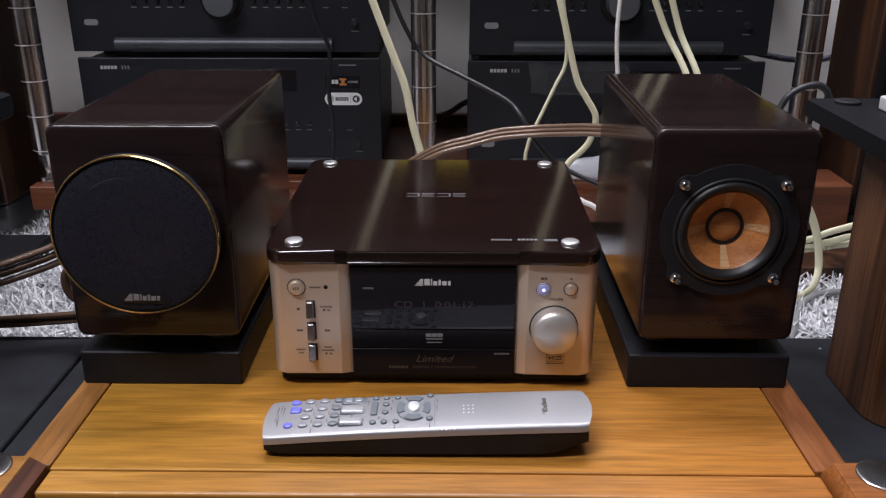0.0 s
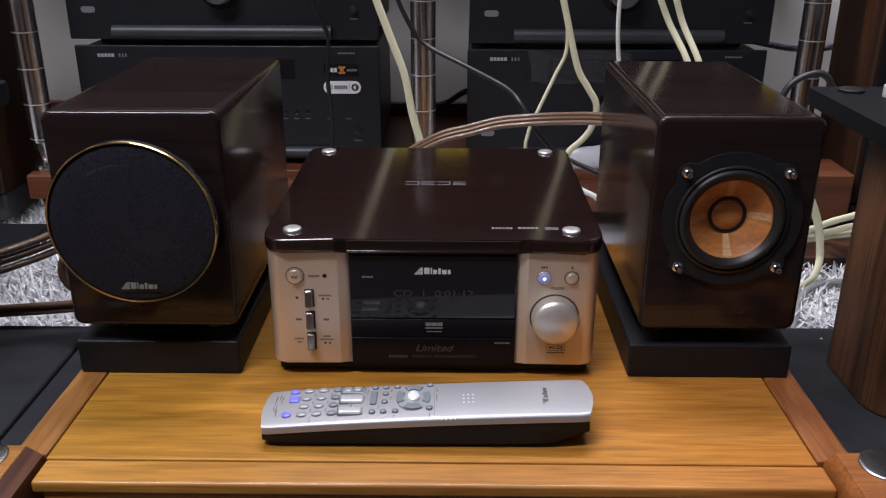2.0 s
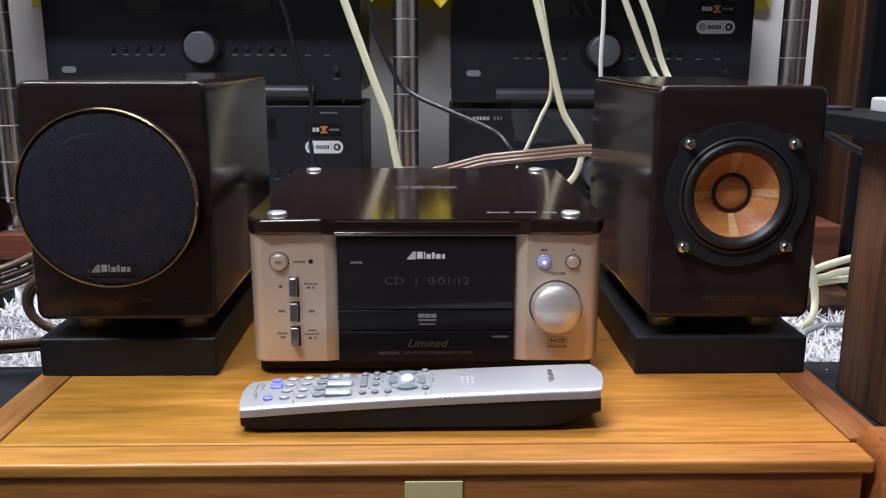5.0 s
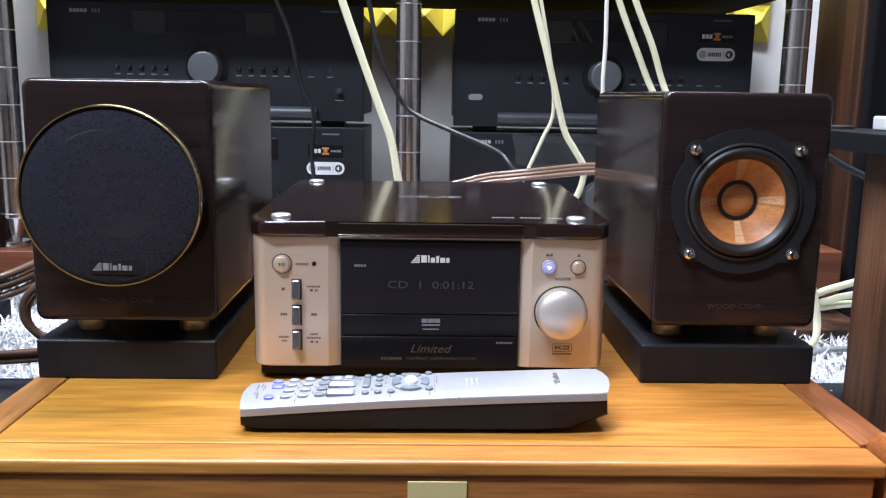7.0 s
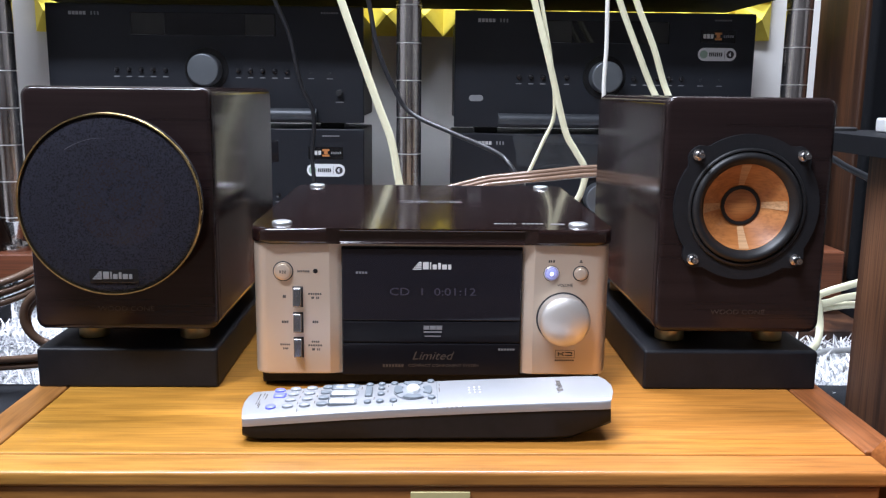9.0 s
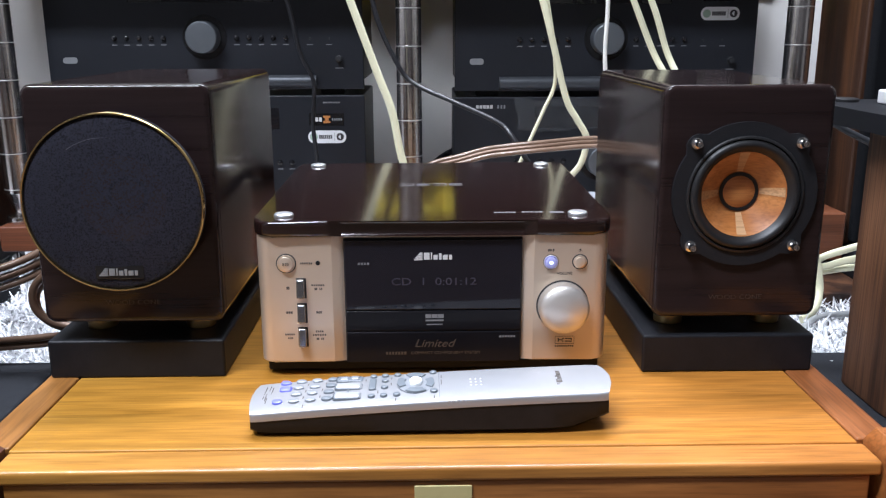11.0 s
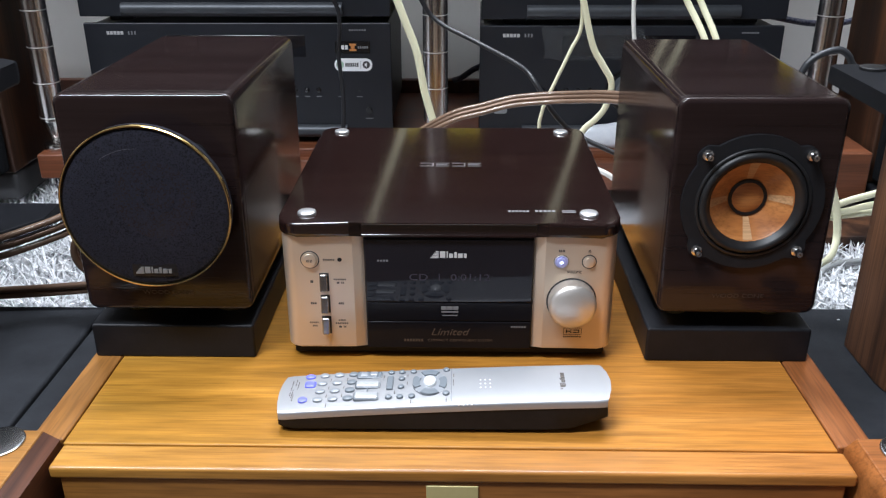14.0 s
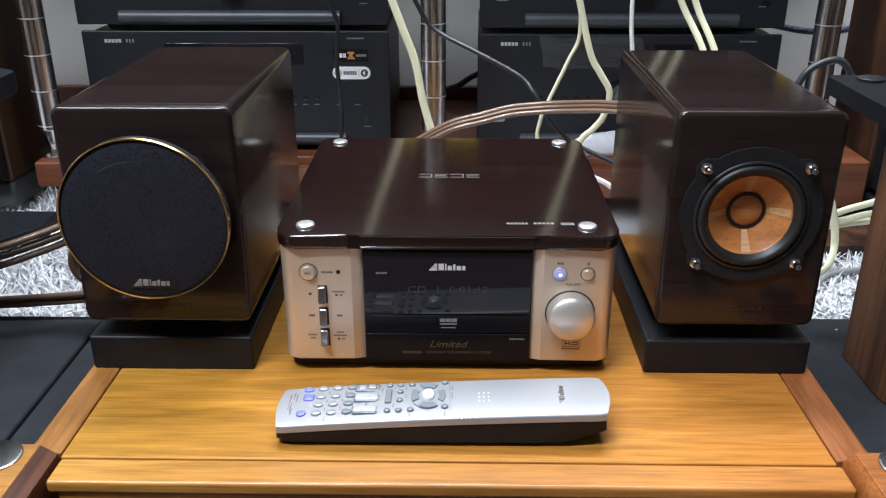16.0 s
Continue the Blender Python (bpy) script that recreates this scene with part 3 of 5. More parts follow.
def bored_box(bm, r, zc, depth, seg=48, cup=True):
    """Bores a round recess into the flat front (-y) of a box."""
    bm.normal_update()
    front = max((f for f in bm.faces if f.normal.y < -0.99), key=lambda f: f.calc_area())
    bmesh.ops.inset_individual(bm, faces=[front], thickness=0.0006, depth=0)
    if not cup:
        rear = max((f for f in bm.faces if f.normal.y > 0.99), key=lambda f: f.calc_area())
        bmesh.ops.delete(bm, geom=[rear], context="FACES_ONLY")

    def bearing(v):
        return math.atan2(v.co.z - zc, v.co.x) % (2 * math.pi)
    outer = sorted(front.verts, key=bearing)
    bmesh.ops.delete(bm, geom=[front], context="FACES_ONLY")
    y = outer[0].co.y
    rim = [bm.verts.new((r * math.cos(2 * math.pi * k / seg), y, zc + r * math.sin(2 * math.pi * k / seg))) for k in range(seg)]
    back = [bm.verts.new((v.co.x, y + depth, v.co.z)) for v in rim]
    no = len(outer)
    start = min(range(seg), key=lambda k: (rim[k].co - outer[0].co).length)
    rim_loop = rim[start:] + rim[:start]
    a = b = 0
    while a < no or b < seg:
        oa, ob, ra, rb = outer[a % no], outer[(a + 1) % no], rim_loop[b % seg], rim_loop[(b + 1) % seg]
        if b == seg or (a < no and (ob.co - ra.co).length < (rb.co - oa.co).length):
            bm.faces.new((oa, ob, ra))
            a += 1
        else:
            bm.faces.new((oa, rb, ra))
            b += 1
    for k in range(seg):
        bm.faces.new((rim[k], rim[(k + 1) % seg], back[(k + 1) % seg], back[k]))
    if cup:
        bm.faces.new(back)
    bmesh.ops.recalc_face_normals(bm, faces=bm.faces)
    return bm


def soft_front(bm, r):
    """Rounds the rim of the front (-y) face."""
    bm.normal_update()
    front = max((f for f in bm.faces if f.normal.y < -0.99), key=lambda f: f.calc_area())
    bmesh.ops.bevel(bm, geom=list(front.edges), offset=r, segments=4, profile=0.5, affect="EDGES", clamp_overlap=True)
    return bm


def cabinet_and_feet(p, w, zt):
    part("cabinet", bored_box(soft_front(rbox(-w / 2, w / 2, 0.0093, 0.236, 0.1450, zt, 0.0075, 5, "y"), 0.0009), 0.0415, 0.2385, 0.030), LACQUER, p, "dark brown lacquered wooden cabinet")
    part("front_baffle", bored_box(soft_front(rbox(-w / 2, w / 2, 0, 0.0090, 0.1450, zt, 0.0075, 5, "y"), 0.0034), 0.0412, 0.2385, 0.0080, 48, False), LACQUER, p, "dark lacquered front baffle")
    for sx in (-1, 1):
        for y in (0.038, 0.205):
            part("foot", lathe([(0, 0.1302), (0.0108, 0.1302), (0.0112, 0.1308), (0.0112, 0.1440), (0.0104, 0.1452), (0, 0.1452)], 32, "z", (sx * 0.0385, y, 0)), BRASS, p, "turned brass foot")


def loudspeaker(x, y, w, zt, covered):
    group = "pair of bookshelf loudspeakers"
    if covered:
        p = thing("bookshelf_speaker", (x, y, 0), "dark lacquered bookshelf loudspeaker with round gold-rimmed grille fitted", "loudspeaker", group)
    else:
        p = thing("bookshelf_speaker", (x, y, 0), "dark lacquered bookshelf loudspeaker with bare wooden driver cone", "loudspeaker", group)
    cabinet_and_feet(p, w, zt)
    zc = 0.2385
    letters("lettering", "WOOD CONE", 0.005, FAINT_PRINT, p, Matrix.Translation((0.0, -0.0002, 0.1605)) @ FACING, 0.040, "faint bronze lettering")
    driver(p, zc)
    for sx in (-1, 1):
        for sz in (-1, 1):
            screw(p, sx * 0.0375, zc + sz * 0.0375, -0.003, 0)
    if covered:
        gx = -0.0008
        g = part("grille", lathe([(0.0500, -0.004), (0.0540, 0.006), (0.0625, 0.0125), (0.0631, 0.0150), (0.0631, 0.0180), (0.0612, 0.0190), (0.0590, 0.0203), (0.0450, 0.0214), (0.0300, 0.0219), (0, 0.0221)], 96, "y", (gx, 0, zc)), GRILLE, p, "black cloth grille")
        part("gold_rim", lathe([(0.0610, 0.0181), (0.0632, 0.0181), (0.0634, 0.0188), (0.0633, 0.0201), (0.0627, 0.0212), (0.0619, 0.0212), (0.0613, 0.0204), (0.0612, 0.0190)], 96, "y", (gx, 0, zc)), GOLD, g, "thin polished gold rim")
        arc = [(0.047 * math.cos(radians(a)) - 0.002, -0.0212, zc + 0.047 * math.sin(radians(a)) - 0.001) for a in range(52, 132, 8)]
        part("seam", sweep(arc, 0.0005, 0.0003, (0, 1, 0), 5, 2), SEAM, g, "faint arc crease in the cloth")
        bars("badge", emblem(-0.0145, 0.0145, 0, 0.0058), BADGE_GREY, g, Matrix.Translation((0, -0.0214, zc - 0.0485)) @ FACING, 0.0008, "small silver maker's badge")
        part("badge_plate", rbox(-0.017, 0.017, -0.0214, -0.0200, zc - 0.054, zc - 0.0435, 0.0005, 1), STICKER_BLACK, g)
    return p


loudspeaker(-0.2198, -0.001, 0.1318, 0.3190, True)
loudspeaker(0.2265, -0.001, 0.1225, 0.3165, False)


# ---- compact disc receiver ----
def front_outline(w, depth, inset, xa, xb, r):
    """Plan of the set: rounded corners, a middle drawn back by inset between slanting facets."""
    pts = []
    for k in range(7):
        a = radians(180 + 90 * k / 6)
        pts.append((-w + r + r * math.cos(a), r + r * math.sin(a)))
    pts += [(-xb, 0), (-xa, inset), (xa, inset), (xb, 0)]
    for k in range(7):
        a = radians(270 + 90 * k / 6)
        pts.append((w - r + r * math.cos(a), r + r * math.sin(a)))
    for k in range(5):
        a = radians(90 * k / 4)
        pts.append((w - r + r * math.cos(a), depth - r + r * math.sin(a)))
    for k in range(5):
        a = radians(90 + 90 * k / 4)
        pts.append((-w + r + r * math.cos(a), depth - r + r * math.sin(a)))
    return pts


def disc_receiver():
    p = thing("disc_receiver", (0.0015, 0, 0), "compact champagne-gold disc receiver with dark lacquered wooden lid", "hi-fi receiver")
    part("chassis", rbox(-0.1262, 0.1262, 0.0075, 0.245, 0.1022, 0.1122, 0.002), DARK_PLASTIC, p)
    part("body", prism(front_outline(0.1302, 0.252, 0.0045, 0.0662, 0.0745, 0.0110), 0.1118, 0.2095, 0.0012, 4), CHAMPAGNE, p, "champagne-gold aluminium casing", angle=25)
    lean = Matrix.Translation((0, 0.010, 0.2212)) @ Matrix.Rotation(radians(1.1), 4, "X") @ Matrix.Translation((0, -0.010, -0.2212))    # the lid rises a little to the rear
    lid = part("lid", prism(front_outline(0.1315, 0.252, 0.0045, 0.0670, 0.0760, 0.0150), 0.2098, 0.2212, 0.0030, 4), LID_LACQUER, p, "dark brown glossy lacquered lid",
               lean @ Matrix.Translation((0, -0.0040, 0)), angle=25)
    for sx, y in ((-1, 0.016), (1, 0.016), (-1, 0.230), (1, 0.230)):
        part("stud", lathe([(0, 0.2237), (0.0030, 0.22365), (0.0058, 0.2234), (0.0067, 0.2231), (0.0072, 0.2225), (0.0073, 0.2216), (0.0073, 0.2208)], 32, "z", (sx * 0.1085 - 0.002 + (0.0015 if sx > 0 else 0), y, 0)), STUD, lid, "polished chrome stud", lean)
    title = []
    for k in range(4):
        x = -0.0275 + k * 0.0142
        title += [(x, x + 0.0118, 0.0034, 0.0042), (x, x + 0.0118, -0.0042, -0.0034)]
        title += [(x + 0.0110, x + 0.0118, -0.0042, 0.0042)] if k in (0, 2) else [(x, x + 0.0100, -0.0004, 0.0004)]
    bars("title_marks", title, DIM_PRINT, lid, lean @ pose(0, 0.132, 0.2212), 0.0002, "silver inlaid title marks")
    bars("format_marks", print_row(0.046, 0.063, 0, 0.0030, 6) + print_row(0.067, 0.0835, 0.0005, 0.0032, 5) + [(0.088, 0.0985, 0.0004, 0.0018), (0.088, 0.0985, -0.0024, -0.0010)],
         DIM_PRINT, lid, lean @ pose(0, 0.022, 0.2212), 0.0002, "tiny silver format marks")
    # dark middle: display window, disc tray, lower flap
    part("surround_panel", rbox(-0.0660, 0.0660, 0.0030, 0.0060, 0.1100, 0.2070, 0.0006, 1), DARK_PLASTIC, p)
    win = part("display_window", rbox(-0.0652, 0.0652, 0.0012, 0.0035, 0.1522, 0.2058, 0.0007, 2), GLOSS_BLACK, p, "glossy black display window")
    tray = part("disc_tray", rbox(-0.0652, 0.0652, 0.0012, 0.0035, 0.1355, 0.1512, 0.0007, 2), TRAY_BLACK, p, "black disc tray door")
    flap = part("lower_flap", rbox(-0.0652, 0.0652, 0.0012, 0.0035, 0.1104, 0.1346, 0.0007, 2), TRAY_BLACK, p, "black lower flap")

    def at(x, z, y=0.00118):
        return Matrix.Translation((x, y, z)) @ FACING
    bars("maker_mark", emblem(-0.0150, 0.0150, 0, 0.0062), PALE_PRINT, win, at(0.0005, 0.1935), 0.0002, "pale maker's mark")
    letters("counter", "CD  1  0:01:12", 0.0080, VFD, win, at(0.0005, 0.1737), 0.0630, "dim dot-matrix playing time")
    bars("small_print", print_row(-0.0555, -0.0465, 0, 0.0016, 4), DIM_PRINT, win, at(0, 0.1880))
    bars("disc_logo", [(-0.0068, -0.0026, 0.0012, 0.0042), (-0.0022, 0.0022, 0.0012, 0.0042), (0.0026, 0.0068, 0.0012, 0.0042), (-0.0068, 0.0068, -0.0012, 0.0000), (-0.0060, 0.0060, -0.0042, -0.0034)],
         DIM_PRINT, tray, at(0.0008, 0.1443), 0.0002, "grey format logo")
    letters("edition", "Limited", 0.0088, BRONZE_PRINT, flap, at(0.0002, 0.1252), 0.0310, "slanted bronze lettering", 0.00015, 0.35)
    letters("subtitle", "COMPACT COMPONENT SYSTEM", 0.0030, BRONZE_PRINT, flap, at(0.0090, 0.1178), 0.0520, "fine bronze lettering")
    bars("model_bars", print_row(-0.0360, -0.0200, 0, 0.0022, 7), BRONZE_PRINT, flap, at(0, 0.1178))
    bars("model_number", print_row(0.0495, 0.0620, 0, 0.0014, 6), DIM_PRINT, flap, at(0, 0.1305))

    # left controls
    def front(x, z):
        return Matrix.Translation((x, -0.00005, z)) @ FACING
    power = part("power_button", lathe([(0.0066, -0.0005), (0.0066, 0.0009), (0.0060, 0.0011), (0.0058, 0.0005), (0.0055, 0.0005), (0.0055, 0.0021), (0.0050, 0.0026), (0, 0.0029)], 40, "y", (-0.1078, 0, 0.1890)), CHAMPAGNE, p, "round champagne power button")
    part("button_gap", lathe([(0.0074, -0.0003), (0.0074, 0.0002), (0.0064, 0.0002)], 40, "y", (-0.1078, 0, 0.1890)), INK, p)
    bars("power_mark", [(-0.0022, -0.0012, -0.0010, 0.0010), (-0.0005, 0.0001, -0.0012, 0.0012), (0.0008, 0.0014, -0.0012, 0.0012), (0.0018, 0.0022, -0.0012, 0.0012)], INK_GREY, power, Matrix.Translation((-0.1078, -0.0028, 0.1890)) @ FACING)
    part("standby_lamp", lathe([(0.0017, -0.0004), (0.0017, 0.0003), (0.0012, 0.0005), (0, 0.0006)], 20, "y", (-0.0846, 0, 0.1892)), DARK_PLASTIC, p, "small dark standby lamp")
    bars("standby_print", print_row(-0.0975, -0.0885, 0, 0.0014, 7), INK_GREY, p, front(0, 0.1890))
    for z in (0.1702, 0.1510, 0.1322):
        part("switch_well", rbox(-0.1012, -0.0938, -0.0003, 0.0005, z - 0.0080, z + 0.0075, 0.0001, 1), INK, p)
        bm = rbox(-0.0030, 0.0030, -0.0052, -0.0003, -0.0070, 0.0070, 0.0012, 3)
        for v in bm.verts:
            if v.co.y < -0.003 and v.co.z > 0:
                v.co.y += 0.0022 * v.co.z / 0.007
        part("switch_lever", bm, SPUN, p, "chrome rocker lever", Matrix.Translation((-0.0978, 0, z)))
    marks = [(-0.1085, -0.1062, 0.1691, 0.1713)] + print_row(-0.1095, -0.1045, 0.1512, 0.0018, 3, 0.15) + print_row(-0.1110, -0.1035, 0.1340, 0.0014, 5) + print_row(-0.1090, -0.1050, 0.1310, 0.0014, 4)
    marks += print_row(-0.0900, -0.0800, 0.1722, 0.0014, 6) + [(-0.0878, -0.0858, 0.1685, 0.1702), (-0.0842, -0.0834, 0.1685, 0.1702), (-0.0830, -0.0822, 0.1685, 0.1702)]
    marks += print_row(-0.0872, -0.0828, 0.1512, 0.0018, 3, 0.15)
    marks += print_row(-0.0880, -0.0820, 0.1362, 0.0014, 4) + print_row(-0.0905, -0.0800, 0.1334, 0.0014, 6) + [(-0.0878, -0.0858, 0.1295, 0.1312), (-0.0842, -0.0834, 0.1295, 0.1312), (-0.0830, -0.0822, 0.1295, 0.1312)]
    bars("control_print", marks, INK_GREY, p, front(0, 0), 0.0001, "small dark control symbols")

    # right controls
    for x, lit in ((0.0868, True), (0.1082, False)):
        b = part("round_button", lathe([(0.0050, -0.0005), (0.0050, 0.0008), (0.0045, 0.0010), (0.0043, 0.0004), (0.0040, 0.0004), (0.0040, 0.0018), (0.0036, 0.0022), (0, 0.0024)], 36, "y", (x, 0, 0.1886)),
                 LED_HALO if lit else CHAMPAGNE, p, "blue-lit round button" if lit else "champagne round button")
        part("button_gap", lathe([(0.0058, -0.0003), (0.0058, 0.0002), (0.0048, 0.0002)], 36, "y", (x, 0, 0.1886)), INK, p)
        if lit:
            part("button_rim", lathe([(0.0042, 0.0004), (0.0052, 0.0010), (0.0055, 0.0006), (0.0055, -0.0005)], 36, "y", (x, 0, 0.1886)), KNOB, b)
            part("led", lathe([(0.0013, 0.0022), (0.0011, 0.0028), (0, 0.0030)], 16, "y", (x, 0, 0.1886)), LED, b, "bright blue light")
    bars("button_print", [(0.0845, 0.0856, 0.1966, 0.1984), (0.0860, 0.0870, 0.1966, 0.1984), (0.0878, 0.0890, 0.1966, 0.1984), (0.1071, 0.1093, 0.1966, 0.1971), (0.1076, 0.1088, 0.1974, 0.1984)], INK, p, front(0, 0), 0.0001)
    letters("volume_label", "VOLUME", 0.0030, INK, p, front(0.0972, 0.1797), 0.0112)
    part("knob_recess", lathe([(0.0196, -0.0004), (0.0196, 0.0003), (0, 0.0003)], 64, "y", (0.0962, 0, 0.1550)), INK, p)
    part("volume_knob", lathe([(0.0184, 0.0002), (0.0186, 0.0100), (0.0180, 0.0118), (0.0160, 0.0136), (0.0120, 0.0152), (0.0060, 0.0162), (0, 0.0165)], 72, "y", (0.0962, 0, 0.1550)), KNOB, p, "large domed satin-silver volume knob", angle=60)
    logo = [(0.0915, 0.1060, 0.1304, 0.1307), (0.0915, 0.1060, 0.1246, 0.1249), (0.0915, 0.0918, 0.1249, 0.1304), (0.1057, 0.1060, 0.1249, 0.1304),
            (0.0935, 0.0944, 0.1262, 0.1292), (0.0944, 0.0975, 0.1273, 0.1281), (0.0968, 0.0980, 0.1262, 0.1270), (0.0968, 0.0980, 0.1284, 0.1292), (0.0990, 0.1042, 0.1284, 0.1292), (0.0990, 0.1042, 0.1262, 0.1270), (0.1032, 0.1042, 0.1275, 0.1284)]
    bars("process_logo", logo + print_row(0.0915, 0.1060, 0.1228, 0.0012, 9), INK, p, front(0, 0), 0.0001, "framed dark logo")
    for sx in (-1, 1):
        for y in (0.035, 0.225):
            part("foot", lathe([(0, 0.1002), (0.0125, 0.1002), (0.0140, 0.1015), (0.0140, 0.1050), (0, 0.1050)], 28, "z", (sx * 0.098, y, 0)), RUBBER, p)
    return p


disc_receiver()


# ---- remote control ----
def remote():
    p = thing("remote_control", (0, -0.0765, 0.100), "long silver remote control with black underside", "remote control", turn=0.4)
    L0, L1, W = -0.1188, 0.1170, 0.0245

    def top(x):
        q = (x - L0) / (L1 - L0)
        return 0.0170 + 0.0118 * q - 0.004 * (q - 0.0) * (q - 1.0) * 1.6

    def half(x):
        e = 0.0
        if x > L1 - 0.008:
            e = 0.0009 * ((x - L1 + 0.008) / 0.008) ** 2
        if x < L0 + 0.006:
            e = 0.0007 * ((L0 + 0.006 - x) / 0.006) ** 2
        return W - e

    def under(x):
        if x > 0.088:
            return 0.0015 + (x - 0.088) / (L1 - 0.088) * 0.0105
        if x < -0.108:
            return 0.0030 * (-0.108 - x) / 0.0085
        return 0.0008 if x < 0.06 else 0.0008 + 0.0007 * (x - 0.06) / 0.028
    xs = [L0, L0 + 0.001, L0 + 0.003, L0 + 0.006, L0 + 0.012] + [L0 + 0.02 + k * 0.0135 for k in range(15)] + [L1 - 0.008, L1 - 0.005, L1 - 0.002, L1]

    def loft(sections):
        bm = bmesh.new()
        rings = [[bm.verts.new(v) for v in s] for s in sections]
        for a, b in zip(rings, rings[1:]):
            n = len(a)
            for k in range(n):
                bm.faces.new((a[k], a[(k + 1) % n], b[(k + 1) % n], b[k]))
        bm.faces.new(rings[0]), bm.faces.new(rings[-1][::-1])
        for v in bm.verts:                      # both ends bow outwards
            f = max(0, (v.co.x - L1 + 0.045) / 0.045) - max(0, (L0 + 0.045 - v.co.x) / 0.045)
            v.co.x -= (0.0055 if f > 0 else 0.0030) * f * (v.co.y / W) ** 2 - 0.0015 * f
        bmesh.ops.recalc_face_normals(bm, faces=bm.faces)
        return bm

    def crown(x, y):
        return top(x) + 0.0014 * (1 - (y / W) ** 2)
    shell, under_sec = [], []
    for x in xs:
        h, t = half(x), top(x)
        sec = [(x, -h, t - 0.0060), (x, -h - 0.0002, t - 0.0018), (x, -h + 0.0008, t - 0.0004)]
        sec += [(x, y * h, crown(x, y * h)) for y in (-0.88, -0.5, 0, 0.5, 0.88)]
        sec += [(x, h - 0.0008, t - 0.0004), (x, h + 0.0002, t - 0.0018), (x, h, t - 0.0060)]
        shell.append(sec)
        u = min(under(x), t - 0.0085)
        under_sec.append([(x, -h + 0.0006, t - 0.0061), (x, -h + 0.0008, u + 0.003), (x, -h + 0.0045, u), (x, h - 0.0045, u), (x, h - 0.0008, u + 0.003), (x, h - 0.0006, t - 0.0061)])
    part("top_shell", loft(shell), SILVER, p, "silver plastic upper shell", angle=50)
    part("underside", loft(under_sec), DARK_PLASTIC, p, "black plastic underside", angle=50)
    part("battery_foot", rbox(0.070, 0.088, -0.017, 0.017, 0.0002, 0.0040, 0.001, 2), DARK_PLASTIC, p)
    part("shell_seam", sweep([(0.0045, W * y, crown(0.0045, W * y)) for y in (-0.86, -0.5, 0, 0.5, 0.86)], 0.0004, 0.0002, (0, 0, 1), 6, 3), KEY_GREY, p, "fine seam across the shell")

    def key(name, x, y, rx, ry, material, h=0.0016, square=False, label=""):
        z = crown(x, y)
        if square:
            bm = rbox(-rx, rx, -ry, ry, -0.0008, h, min(rx, ry) * 0.4, 2)
        else:
            bm = lathe([(1, -0.0008), (1, h * 0.6), (0.8, h * 0.92), (0, h)], 18, "z")
            bmesh.ops.scale(bm, verts=bm.verts, vec=(rx, ry, 1))
        return part(name, bm, material, p, label, Matrix.Translation((x, y, z)))
    # coloured and number keys
    key("blue_key", -0.1000, 0.0185, 0.0036, 0.0030, KEY_BLUE, label="blue key")
    key("blue_key", -0.0985, 0.0070, 0.0040, 0.0040, KEY_BLUE, square=True, label="blue square key")
    key("blue_key", -0.1015, -0.0125, 0.0034, 0.0032, KEY_BLUE, label="blue key")
    for r, y in enumerate((0.0190, 0.0075, -0.0030, -0.0130)):
        for c in range(3):
            key("number_key", -0.0895 + 0.0108 * c - 0.0004 * r, y, 0.0036, 0.0030, KEY_GREY if c == 2 else KEY_SILVER)
    key("key_cradle", -0.0560, 0.0165, 0.0094, 0.0044, KEY_GREY, 0.0010, True)
    for dx in (-0.0038, 0.0034):
        key("wide_key", -0.0560 + dx, 0.0170, 0.0030, 0.0028, KEY_SILVER, 0.0020, True)
    for y in (0.0030, -0.0115):
        key("key_cradle", -0.0560, y - 0.0006, 0.0092, 0.0046, KEY_GREY, 0.0007, True)
        key("wide_key", -0.0560, y + 0.0004, 0.0086, 0.0040, PALE_KEY, 0.0018, True)
    key("key_bridge", -0.0560, -0.0045, 0.0005, 0.0028, KEY_GREY, 0.0008, True)
    for y in (0.0190, -0.0140):
        for k, x in enumerate((-0.0400, -0.0320, -0.0235)):
            key("small_key", x, y, 0.0024, 0.0024, KEY_GREY)
    key("rocker_key", -0.0400, 0.0035, 0.0024, 0.0085, KEY_GREY, 0.0016, True)
    for y in (0.0090, -0.0020):
        key("small_key", -0.0318, y, 0.0024, 0.0024, KEY_GREY)
    # navigation pad
    cx, cy = -0.0110, 0.0020
    key("pad_ring", cx, cy, 0.0128, 0.0158, KEY_SILVER, 0.0006)
    for k in range(4):                          # four curved arrow keys round the centre
        mid, wide = radians(90 * k), radians(33 if k % 2 else 30)
        arc = [mid - wide + 2 * wide * j / 8 for j in range(9)]
        plan = [(0.0124 * math.cos(t), 0.0158 * math.sin(t)) for t in arc] + [(0.0074 * math.cos(t), 0.0100 * math.sin(t)) for t in reversed(arc)]
        part("arrow_key", prism(plan, -0.0012, 0.0017, 0.0005, 2), KEY_GREY, p, "", Matrix.Translation((cx, cy, crown(cx, cy) - 0.0002)))
    key("centre_key", cx, cy, 0.0046, 0.0068, KEY_DOME, 0.0034, label="domed silver centre key")
    key("small_key", 0.0008, 0.0200, 0.0024, 0.0024, KEY_GREY)
    key("small_key", 0.0008, -0.0120, 0.0026, 0.0026, KEY_GREY)
